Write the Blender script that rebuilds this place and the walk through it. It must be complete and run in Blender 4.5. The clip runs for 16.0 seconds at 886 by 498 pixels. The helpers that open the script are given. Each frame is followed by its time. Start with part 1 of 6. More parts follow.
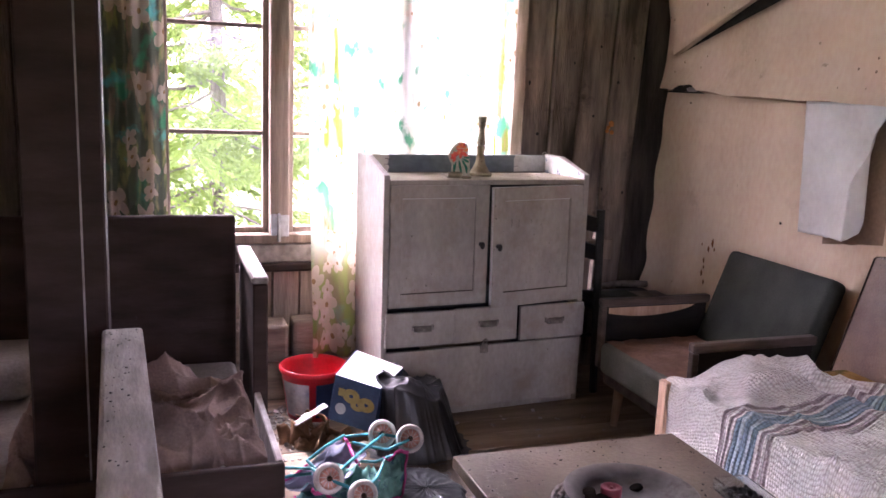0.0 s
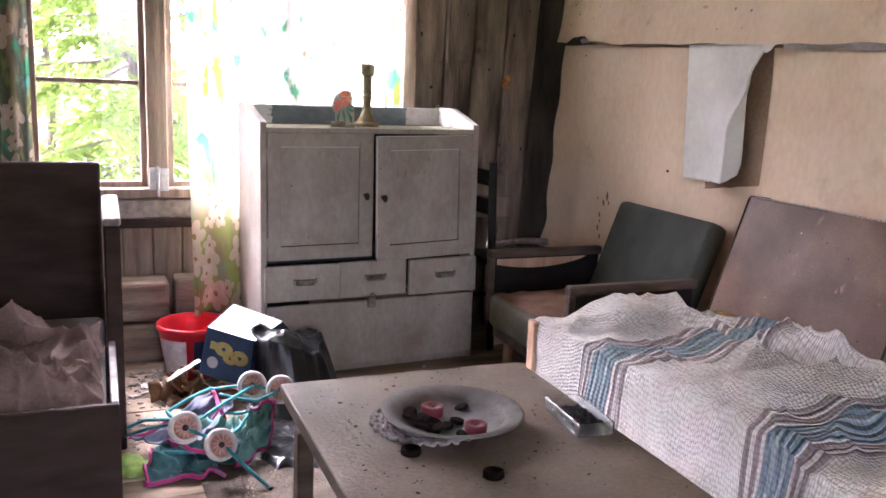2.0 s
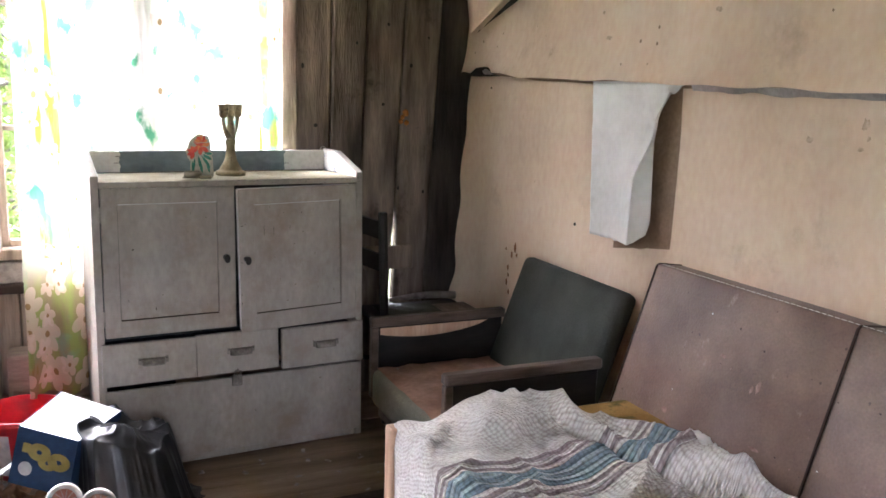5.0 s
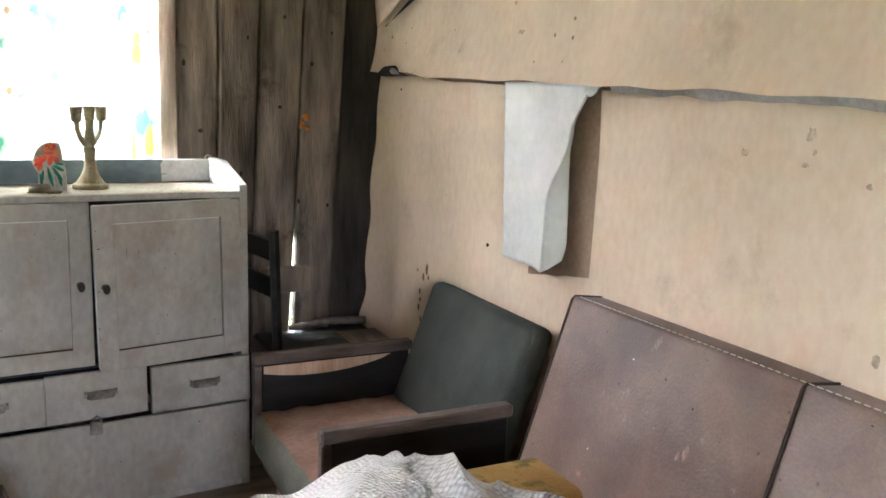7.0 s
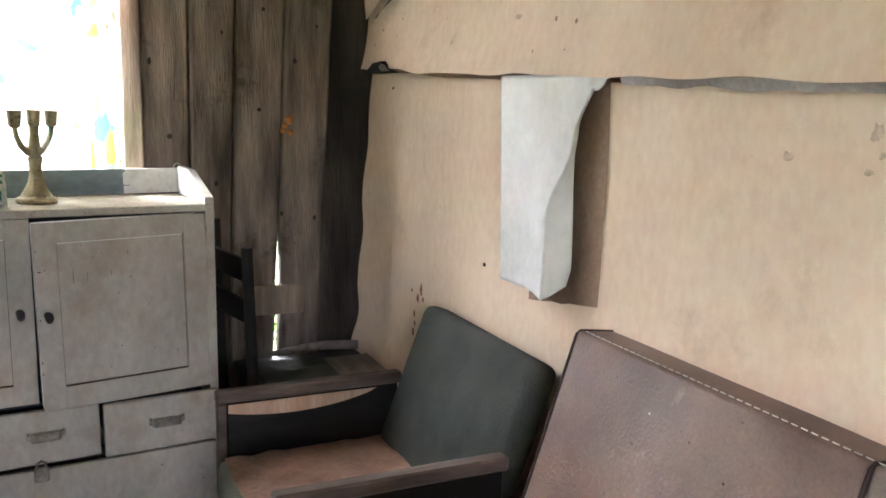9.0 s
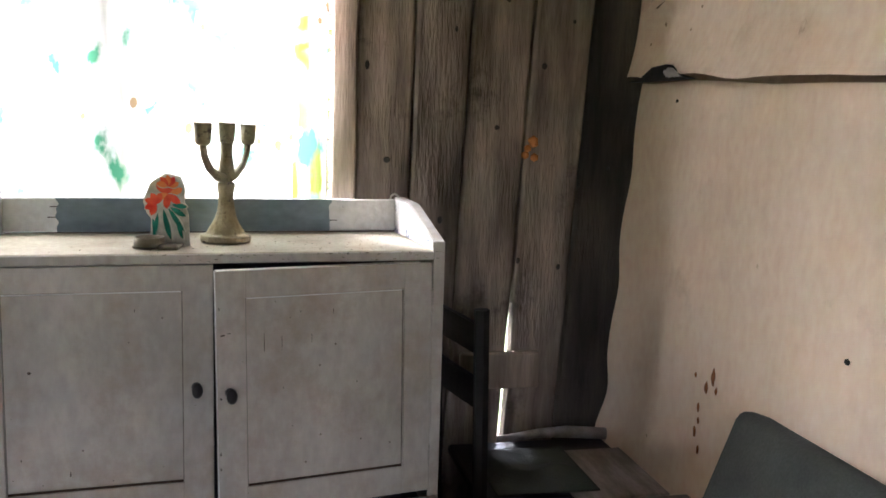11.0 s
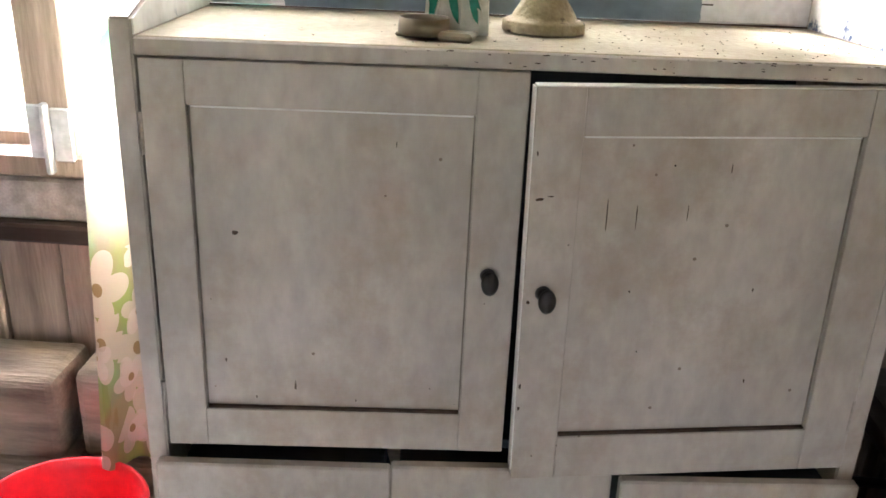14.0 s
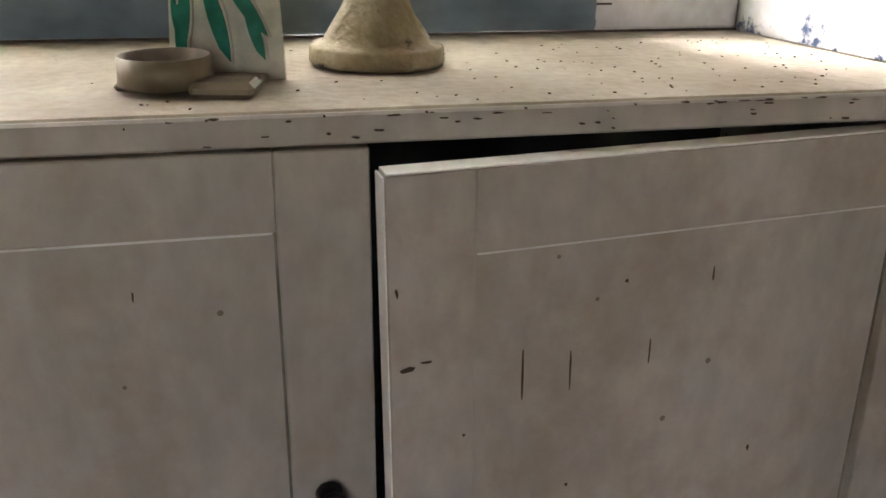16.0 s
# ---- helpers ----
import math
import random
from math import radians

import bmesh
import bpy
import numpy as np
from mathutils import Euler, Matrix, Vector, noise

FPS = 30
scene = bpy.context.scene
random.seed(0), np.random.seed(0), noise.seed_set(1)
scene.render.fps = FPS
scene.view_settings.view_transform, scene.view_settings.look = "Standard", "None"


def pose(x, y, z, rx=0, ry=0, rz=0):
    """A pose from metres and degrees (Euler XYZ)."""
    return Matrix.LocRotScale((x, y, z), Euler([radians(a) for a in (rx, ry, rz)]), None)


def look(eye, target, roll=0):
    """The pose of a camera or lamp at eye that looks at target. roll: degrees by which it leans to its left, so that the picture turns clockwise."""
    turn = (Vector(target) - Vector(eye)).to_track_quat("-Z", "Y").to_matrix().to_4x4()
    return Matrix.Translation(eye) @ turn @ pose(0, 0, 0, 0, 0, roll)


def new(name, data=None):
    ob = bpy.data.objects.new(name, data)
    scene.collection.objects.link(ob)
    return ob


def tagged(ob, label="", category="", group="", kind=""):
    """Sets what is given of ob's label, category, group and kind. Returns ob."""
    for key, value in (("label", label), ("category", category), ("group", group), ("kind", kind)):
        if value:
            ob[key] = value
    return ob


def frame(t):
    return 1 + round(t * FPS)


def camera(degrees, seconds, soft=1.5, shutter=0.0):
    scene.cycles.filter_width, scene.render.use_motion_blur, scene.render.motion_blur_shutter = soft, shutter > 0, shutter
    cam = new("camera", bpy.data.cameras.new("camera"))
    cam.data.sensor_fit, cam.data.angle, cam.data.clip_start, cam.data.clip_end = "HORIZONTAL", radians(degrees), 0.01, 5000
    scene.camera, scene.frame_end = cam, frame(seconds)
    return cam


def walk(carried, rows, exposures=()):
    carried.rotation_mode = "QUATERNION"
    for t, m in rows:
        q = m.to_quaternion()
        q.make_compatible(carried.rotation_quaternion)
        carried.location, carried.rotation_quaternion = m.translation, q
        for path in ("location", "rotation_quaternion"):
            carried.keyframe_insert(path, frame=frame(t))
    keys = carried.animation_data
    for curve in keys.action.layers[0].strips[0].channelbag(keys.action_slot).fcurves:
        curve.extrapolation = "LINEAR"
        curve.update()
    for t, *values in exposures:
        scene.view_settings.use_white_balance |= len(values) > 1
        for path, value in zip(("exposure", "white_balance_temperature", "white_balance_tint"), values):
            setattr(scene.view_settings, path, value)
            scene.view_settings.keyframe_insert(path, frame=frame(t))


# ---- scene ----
cam = camera(55.0, 16.0, soft=1.6)
PATH = [
    (0, (-0.038, 0.038, 1.502), (0.6, 1.897, 1.132), 2.3),
    (0.5, (0.015, -0.02, 1.47), (0.677, 1.827, 1.084), 2.2),
    (1, (0.195, -0.018, 1.371), (0.882, 1.819, 0.983), 2.1),
    (1.5, (0.265, -0.013, 1.343), (0.979, 1.815, 0.956), 2.2),
    (2, (0.281, -0.007, 1.316), (1.02, 1.811, 0.932), 2.3),
    (2.5, (0.258, -0.019, 1.343), (1.01, 1.795, 0.962), 2.4),
    (3, (0.27, -0.064, 1.415), (1.028, 1.749, 1.042), 2.2),
    (3.5, (0.353, -0.041, 1.422), (1.119, 1.767, 1.044), 2.2),
    (4, (0.487, 0.168, 1.427), (1.261, 1.972, 1.044), 2.2),
    (4.5, (0.659, 0.332, 1.442), (1.436, 2.135, 1.064), 2.0),
    (5, (0.833, 0.358, 1.457), (1.631, 2.156, 1.093), 1.8),
    (5.2, (0.925, 0.385, 1.448), (1.739, 2.175, 1.082), 1.8),
    (7.3, (1.198, 0.686, 1.464), (2.095, 2.438, 1.11), 2.1),
    (7.5, (1.193, 0.693, 1.467), (2.093, 2.443, 1.11), 2.1),
    (8, (1.246, 0.7, 1.456), (2.144, 2.451, 1.102), 2.0),
    (8.2, (1.309, 0.73, 1.466), (2.203, 2.483, 1.109), 1.9),
    (10.3, (1.521, 1.451, 1.396), (2.13, 3.332, 1.095), 1.7),
    (10.5, (1.499, 1.535, 1.398), (2.068, 3.429, 1.098), 1.9),
    (11, (1.481, 1.739, 1.407), (1.926, 3.665, 1.107), 2.0),
    (11.5, (1.471, 1.879, 1.371), (1.818, 3.826, 1.072), 2.1),
    (12, (1.459, 1.953, 1.387), (1.699, 3.916, 1.091), 2.3),
    (12.5, (1.432, 2.076, 1.371), (1.54, 4.048, 1.06), 2.7),
    (13, (1.41, 2.273, 1.303), (1.383, 4.219, 0.842), 2.7),
    (13.5, (1.392, 2.437, 1.256), (1.323, 4.311, 0.561), 2.8),
    (14, (1.35, 2.573, 1.271), (1.275, 4.421, 0.51), 2.6),
    (14.5, (1.305, 2.765, 1.251), (1.249, 4.613, 0.488), 2.1),
    (15, (1.324, 2.856, 1.245), (1.362, 4.712, 0.5), 1.2),
    (15.5, (1.318, 2.943, 1.234), (1.526, 4.789, 0.495), 0.7),
    (16, (1.367, 3.066, 1.229), (1.663, 4.898, 0.483), 0.9),
]
EXPOSURES = [(0, 5.0, 5900, 40), (1.5, 5.22, 5900, 32), (3, 5.3, 5900, 21), (5, 5.35, 5800, 18), (7, 5.78, 5650, 12), (8, 5.8, 5700, 12), (10.5, 5.77, 5750, 15), (11, 5.4, 5700, 16), (12.5, 4.7, 5900, 22), (13, 4.35, 5900, 24), (13.3, 4.7, 5900, 24), (13.6, 5.88, 6050, 19), (14.1, 6.0, 6050, 16), (14.6, 5.85, 5950, 14), (15.1, 5.5, 6000, 16), (16, 5.35, 6100, 18)]
walk(cam, [(t, look(eye, target, roll)) for t, eye, target, roll in PATH], EXPOSURES)

# ---- world and sun: bright overcast day ----
world = bpy.data.worlds.new("sky")
world.use_nodes = True
scene.world = world
wn, wl = world.node_tree.nodes, world.node_tree.links
sky = wn.new("ShaderNodeTexSky")
sky.sky_type = "NISHITA"
sky.sun_disc = False
sky.sun_elevation, sky.sun_rotation = radians(42), radians(340)
sky.air_density, sky.dust_density = 1.0, 4.0
pale = wn.new("ShaderNodeHueSaturation")
pale.inputs["Saturation"].default_value = 0.25
wl.new(sky.outputs[0], pale.inputs["Color"])
wl.new(pale.outputs[0], wn["Background"].inputs["Color"])
wn["Background"].inputs["Strength"].default_value = 0.15
sun = new("sun", bpy.data.lights.new("sun", "SUN"))
sun.data.energy, sun.data.angle, sun.data.color = 0.6, radians(30), (1.0, 0.96, 0.9)
sun.matrix_world = look((-2.2, 6.4, 6.1), (0, 0, 0))


# ---- materials ----
def mat(name, a, b, scale=6.0, rough=0.7, bump=0.2, stretch=(1, 1, 1), dirt=None, dirt_at=0.62, metal=0.0, fine=60.0, spec=0.3, random_tone=0.0, coords="Object", speck=0.3, dirt_soft=0.06):
    """Two tones by coarse noise, fine grain, optional dirt patches, bump; stretch draws the grain out along an axis."""
    m = bpy.data.materials.new(name)
    m.use_nodes = True
    n, l = m.node_tree.nodes, m.node_tree.links
    bsdf = n["Principled BSDF"]
    tc, mp = n.new("ShaderNodeTexCoord"), n.new("ShaderNodeMapping")
    mp.inputs["Scale"].default_value = stretch
    l.new(tc.outputs[coords], mp.inputs["Vector"])
    vec = mp.outputs[0]
    if random_tone:
        info, add = n.new("ShaderNodeObjectInfo"), n.new("ShaderNodeVectorMath")
        mul = n.new("ShaderNodeMath")
        mul.operation, mul.inputs[1].default_value = "MULTIPLY", 37.0
        l.new(info.outputs["Random"], mul.inputs[0])
        l.new(vec, add.inputs[0])
        l.new(mul.outputs[0], add.inputs[1])
        vec = add.outputs[0]
    coarse, grain = n.new("ShaderNodeTexNoise"), n.new("ShaderNodeTexNoise")
    coarse.inputs["Scale"].default_value, coarse.inputs["Detail"].default_value = scale, 8
    grain.inputs["Scale"].default_value, grain.inputs["Detail"].default_value = fine, 6
    l.new(vec, coarse.inputs["Vector"]), l.new(vec, grain.inputs["Vector"])
    ramp = n.new("ShaderNodeValToRGB")
    ramp.color_ramp.elements[0].position, ramp.color_ramp.elements[1].position = 0.32, 0.68
    ramp.color_ramp.elements[0].color, ramp.color_ramp.elements[1].color = (*a, 1), (*b, 1)
    l.new(coarse.outputs[0], ramp.inputs[0])
    mix = n.new("ShaderNodeMixRGB")
    mix.blend_type, mix.inputs[0].default_value = "OVERLAY", speck
    l.new(ramp.outputs[0], mix.inputs[1]), l.new(grain.outputs[0], mix.inputs[2])
    out = mix.outputs[0]
    if random_tone:
        hsv, mr = n.new("ShaderNodeHueSaturation"), n.new("ShaderNodeMapRange")
        mr.inputs[3].default_value, mr.inputs[4].default_value = 1 - random_tone, 1 + random_tone
        l.new(info.outputs["Random"], mr.inputs[0]), l.new(mr.outputs[0], hsv.inputs["Value"]), l.new(out, hsv.inputs["Color"])
        out = hsv.outputs[0]
    if dirt:
        d, dr, dm = n.new("ShaderNodeTexNoise"), n.new("ShaderNodeValToRGB"), n.new("ShaderNodeMixRGB")
        d.inputs["Scale"].default_value, d.inputs["Detail"].default_value, d.inputs["Roughness"].default_value = scale * 1.7, 10, 0.7
        dr.color_ramp.elements[0].position, dr.color_ramp.elements[1].position = dirt_at, dirt_at + dirt_soft
        l.new(tc.outputs[coords], d.inputs["Vector"]), l.new(d.outputs[0], dr.inputs[0]), l.new(dr.outputs[0], dm.inputs[0])
        dm.inputs[2].default_value = (*dirt, 1)
        l.new(out, dm.inputs[1])
        out = dm.outputs[0]
    l.new(out, bsdf.inputs["Base Color"])
    bsdf.inputs["Roughness"].default_value, bsdf.inputs["Metallic"].default_value = rough, metal
    bsdf.inputs["Specular IOR Level"].default_value = spec
    bp = n.new("ShaderNodeBump")
    bp.inputs["Strength"].default_value, bp.inputs["Distance"].default_value = bump, 0.01
    l.new(grain.outputs[0], bp.inputs["Height"]), l.new(bp.outputs[0], bsdf.inputs["Normal"])
    return m


M = {}
M["plank"] = mat("old_dark_plank", (0.045, 0.033, 0.027), (0.215, 0.165, 0.132), 3.0, 0.85, 0.6, (5, 5, 0.7), (0.028, 0.021, 0.018), 0.58, fine=30, random_tone=0.6, dirt_soft=0.15)
M["casing"] = mat("window_casing_wood", (0.16, 0.115, 0.085), (0.32, 0.245, 0.19), 4, 0.8, 0.4, (6, 6, 0.6), (0.1, 0.06, 0.04), 0.66, fine=30)
M["log"] = mat("timber_log", (0.11, 0.085, 0.062), (0.27, 0.212, 0.16), 4, 0.85, 0.5, (0.8, 5, 5), fine=30)
M["floor"] = mat("dusty_floor_board", (0.21, 0.152, 0.108), (0.38, 0.29, 0.212), 3, 0.85, 0.35, (0.6, 5, 5), (0.12, 0.09, 0.07), 0.63, fine=40, random_tone=0.18)
M["paper"] = mat("aged_wall_board", (0.58, 0.44, 0.315), (0.78, 0.62, 0.465), 1.5, 0.85, 0.12, (1, 1, 0.6), (0.44, 0.32, 0.215), 0.6, fine=44, speck=0.2, dirt_soft=0.2)
def fly_specks(m, scale, share, colour, size=0.16):
    """Sparse dark specks of uneven size over a material's colour."""
    n, l = m.node_tree.nodes, m.node_tree.links
    bsdf = n["Principled BSDF"]
    src = bsdf.inputs["Base Color"].links[0].from_socket
    tc, v, sc = n.new("ShaderNodeTexCoord"), n.new("ShaderNodeTexVoronoi"), n.new("ShaderNodeSeparateColor")
    v.inputs["Scale"].default_value = scale
    l.new(tc.outputs["Object"], v.inputs["Vector"]), l.new(v.outputs["Color"], sc.inputs[0])
    def op(kind, a, b):
        x = n.new("ShaderNodeMath")
        x.operation = kind
        for k, c in ((0, a), (1, b)):
            if isinstance(c, (int, float)):
                x.inputs[k].default_value = c
            else:
                l.new(c, x.inputs[k])
        return x.outputs[0]
    mask = op("MULTIPLY", op("LESS_THAN", v.outputs["Distance"], op("MULTIPLY", sc.outputs[1], size)), op("LESS_THAN", sc.outputs[0], share))
    mix = n.new("ShaderNodeMixRGB")
    l.new(op("MULTIPLY", mask, 0.8), mix.inputs[0]), l.new(src, mix.inputs[1])
    mix.inputs[2].default_value = (*colour, 1)
    l.new(mix.outputs[0], bsdf.inputs["Base Color"])


fly_specks(M["paper"], 22, 0.22, (0.2, 0.12, 0.07))
M["paper_back"] = mat("bare_brown_board", (0.2, 0.13, 0.085), (0.3, 0.205, 0.14), 3, 0.9, 0.2)
M["flap"] = mat("white_paper_flap", (0.64, 0.63, 0.61), (0.82, 0.81, 0.79), 4, 0.8, 0.1, fine=40)
M["ceiling"] = mat("ceiling_board", (0.3, 0.23, 0.17), (0.42, 0.33, 0.26), 2, 0.85, 0.2)
M["cab"] = mat("grey_white_painted_wood", (0.305, 0.272, 0.236), (0.43, 0.39, 0.344), 2.6, 0.5, 0.08, (1.4, 1.4, 0.7), (0.27, 0.21, 0.155), 0.5, fine=38, speck=0.26, dirt_soft=0.25)
M["cab_blue"] = mat("faded_blue_paint", (0.1, 0.13, 0.15), (0.2, 0.25, 0.27), 5, 0.6, 0.15, (0.6, 1, 1), fine=40)
# near-black stands for the shade seen through door and drawer gaps
M["cab_in"] = mat("cabinet_inside_shade", (0.012, 0.017, 0.022), (0.03, 0.035, 0.04), 3, 0.8, 0.1)
M["dust_top"] = mat("dusty_painted_top", (0.27, 0.23, 0.165), (0.4, 0.35, 0.26), 7, 0.8, 0.2, (1, 1, 1), (0.17, 0.125, 0.08), 0.66, fine=80)
M["metal"] = mat("tarnished_metal", (0.26, 0.235, 0.205), (0.45, 0.41, 0.36), 20, 0.45, 0.1, metal=0.8, fine=120)
M["knob"] = mat("dark_knob", (0.01, 0.009, 0.008), (0.03, 0.025, 0.023), 20, 0.5, 0.1)
M["wood_dark"] = mat("dark_stained_wood", (0.024, 0.014, 0.011), (0.055, 0.033, 0.026), 4, 0.7, 0.1, (1, 1, 4), (0.07, 0.05, 0.042), 0.72, fine=30, spec=0.18, speck=0.15)
M["black_wood"] = mat("blackened_wood", (0.008, 0.007, 0.006), (0.022, 0.018, 0.016), 5, 0.5, 0.12, (1, 1, 4), fine=30)
M["groove"] = mat("grimy_groove", (0.1, 0.085, 0.07), (0.2, 0.175, 0.15), 25, 0.8, 0.1)
# whiter than the cabinet paint, to stand for window light on door edges
M["lit_white"] = mat("lit_edge_white", (0.7, 0.69, 0.66), (0.82, 0.81, 0.78), 14, 0.5, 0.05)
M["crack"] = mat("bare_dark_crack", (0.03, 0.02, 0.014), (0.07, 0.045, 0.03), 30, 0.9, 0.1)
M["wood_worn"] = mat("dusty_grey_wood", (0.16, 0.13, 0.115), (0.3, 0.26, 0.235), 6, 0.75, 0.25, (5, 1, 5), (0.07, 0.05, 0.04), 0.68, fine=40)
M["bed_edge"] = mat("worn_and_lit_edge", (0.2, 0.17, 0.16), (0.4, 0.36, 0.34), 10, 0.6, 0.2)
M["pine"] = mat("pine_wood", (0.45, 0.28, 0.18), (0.62, 0.43, 0.3), 4, 0.6, 0.15, (5, 5, 0.7), fine=30)
M["arm_wood"] = mat("chair_arm_wood", (0.05, 0.036, 0.029), (0.14, 0.102, 0.08), 5, 0.5, 0.15, (0.8, 5, 5), fine=30)
M["table"] = mat("dusty_table_top", (0.1, 0.074, 0.052), (0.185, 0.146, 0.108), 4.5, 0.6, 0.2, (1, 1, 1), (0.25, 0.165, 0.08), 0.64, fine=90, dirt_soft=0.12)
M["green_cloth"] = mat("dark_green_upholstery", (0.032, 0.035, 0.029), (0.062, 0.066, 0.056), 5, 0.9, 0.3, fine=160)
M["pale_green"] = mat("faded_green_upholstery", (0.14, 0.145, 0.115), (0.24, 0.24, 0.2), 6, 0.9, 0.35, fine=120)
M["worn_seat"] = mat("worn_pink_seat_foam", (0.2, 0.115, 0.08), (0.34, 0.21, 0.16), 7, 0.9, 0.4, fine=60)
fly_specks(M["cab"], 30, 0.16, (0.12, 0.085, 0.06), 0.1)
M["leather"] = mat("brown_leatherette", (0.122, 0.069, 0.05), (0.225, 0.142, 0.106), 5, 0.5, 0.25, (1, 1, 1), (0.34, 0.25, 0.21), 0.62, fine=140, spec=0.5, dirt_soft=0.12)
fly_specks(M["leather"], 28, 0.3, (0.07, 0.04, 0.03), 0.14)
M["scuff"] = mat("pinkish_scuff", (0.2, 0.11, 0.09), (0.34, 0.22, 0.19), 60, 0.9, 0.2)
M["yellow"] = mat("ochre_cushion_cloth", (0.28, 0.15, 0.035), (0.42, 0.26, 0.08), 6, 0.9, 0.3, dirt=(0.13, 0.1, 0.025), dirt_at=0.5, fine=150, dirt_soft=0.1)
M["sheet"] = mat("crumpled_brown_sheet", (0.085, 0.052, 0.042), (0.29, 0.205, 0.175), 4, 0.9, 0.25, dirt=(0.075, 0.048, 0.038), dirt_at=0.53, fine=110, dirt_soft=0.15)
M["mattress"] = mat("dirty_mattress", (0.26, 0.23, 0.21), (0.42, 0.38, 0.36), 5, 0.9, 0.3, dirt=(0.1, 0.08, 0.07), dirt_at=0.66, fine=80)
M["red"] = mat("red_plastic", (0.5, 0.012, 0.02), (0.62, 0.03, 0.035), 4, 0.35, 0.05)
M["bucket_label"] = mat("worn_bucket_label", (0.3, 0.31, 0.34), (0.5, 0.48, 0.47), 14, 0.6, 0.1, dirt=(0.36, 0.17, 0.12), dirt_at=0.6)
M["card_white"] = mat("white_card", (0.66, 0.66, 0.68), (0.78, 0.78, 0.8), 6, 0.6, 0.05)
M["card_blue"] = mat("dark_blue_print", (0.008, 0.028, 0.075), (0.018, 0.05, 0.12), 8, 0.45, 0.05)
M["card_yellow"] = mat("ochre_print", (0.26, 0.2, 0.05), (0.38, 0.3, 0.1), 18, 0.5, 0.05)
M["card_brown"] = mat("rotten_brown_card", (0.09, 0.045, 0.02), (0.22, 0.12, 0.06), 14, 0.85, 0.4)
M["bag"] = mat("black_plastic_bag", (0.006, 0.0065, 0.0075), (0.022, 0.024, 0.027), 8, 0.33, 0.25, fine=24, spec=0.55)
M["tube"] = mat("teal_painted_tube", (0.02, 0.17, 0.2), (0.05, 0.3, 0.34), 20, 0.4, 0.05)
M["tyre"] = mat("dirty_white_tyre", (0.4, 0.36, 0.34), (0.58, 0.54, 0.51), 25, 0.6, 0.1)
M["rim"] = mat("faded_pink_rim", (0.38, 0.17, 0.12), (0.55, 0.28, 0.21), 25, 0.5, 0.1)
M["hub"] = mat("rusty_hub", (0.05, 0.03, 0.02), (0.16, 0.1, 0.07), 40, 0.6, 0.1, metal=0.5)
M["pram_cloth"] = mat("teal_printed_cloth", (0.008, 0.04, 0.055), (0.07, 0.2, 0.19), 14, 0.85, 0.2, dirt=(0.3, 0.24, 0.34), dirt_at=0.6)
M["pram_mint"] = mat("mint_printed_cloth", (0.03, 0.12, 0.11), (0.14, 0.3, 0.26), 12, 0.85, 0.2, dirt=(0.03, 0.08, 0.13), dirt_at=0.58)
M["pram_lilac"] = mat("faded_lilac_cloth", (0.09, 0.1, 0.14), (0.24, 0.22, 0.3), 10, 0.85, 0.2, dirt=(0.04, 0.16, 0.17), dirt_at=0.6)
M["pull_metal"] = mat("dull_dark_metal", (0.16, 0.145, 0.125), (0.34, 0.31, 0.275), 30, 0.5, 0.1, metal=0.6, fine=120)
M["zinc"] = mat("pale_zinc_plate", (0.36, 0.36, 0.36), (0.52, 0.52, 0.53), 14, 0.5, 0.1, dirt=(0.2, 0.17, 0.14), dirt_at=0.66, metal=0.25)
M["pink"] = mat("magenta_trim", (0.28, 0.02, 0.11), (0.42, 0.06, 0.2), 12, 0.8, 0.1)
M["lime"] = mat("lime_cloth", (0.2, 0.34, 0.06), (0.36, 0.5, 0.14), 20, 0.85, 0.2)
M["plate"] = mat("grey_white_enamel", (0.05, 0.043, 0.038), (0.15, 0.136, 0.125), 6, 0.6, 0.08, dirt=(0.05, 0.034, 0.024), dirt_at=0.55, dirt_soft=0.12)
M["lace"] = mat("lace_doily", (0.22, 0.19, 0.178), (0.36, 0.325, 0.305), 12, 0.9, 0.5, fine=120)
M["cap_dark"] = mat("rusty_bottle_cap", (0.004, 0.0032, 0.0025), (0.014, 0.009, 0.006), 40, 0.85, 0.1, spec=0.03)
M["cap_red"] = mat("red_candle_wax", (0.07, 0.006, 0.011), (0.13, 0.014, 0.022), 20, 0.5, 0.05)
M["ash"] = mat("dark_soil", (0.008, 0.008, 0.008), (0.03, 0.028, 0.025), 40, 0.95, 0.5)
M["brass"] = mat("dusty_yellow_brass", (0.21, 0.165, 0.085), (0.4, 0.34, 0.22), 14, 0.6, 0.3, dirt=(0.09, 0.065, 0.05), dirt_at=0.56, metal=0.2, fine=160)
M["pewter"] = mat("dull_brass_tray", (0.13, 0.105, 0.065), (0.26, 0.22, 0.15), 20, 0.5, 0.1, metal=0.4)
M["petal"] = mat("red_orange_glass", (0.6, 0.03, 0.02), (0.75, 0.14, 0.05), 30, 0.25, 0.05)
M["leaf_glass"] = mat("green_glass", (0.01, 0.12, 0.08), (0.03, 0.22, 0.15), 30, 0.25, 0.05)
M["lead"] = mat("pale_relief_line", (0.42, 0.4, 0.31), (0.58, 0.55, 0.45), 30, 0.5, 0.1)
M["debris"] = mat("floor_debris", (0.12, 0.1, 0.085), (0.4, 0.36, 0.32), 30, 0.9, 0.2, random_tone=0.4)
M["rug"] = mat("dusty_brown_rug", (0.05, 0.037, 0.027), (0.12, 0.095, 0.074), 10, 0.95, 0.8, fine=120)
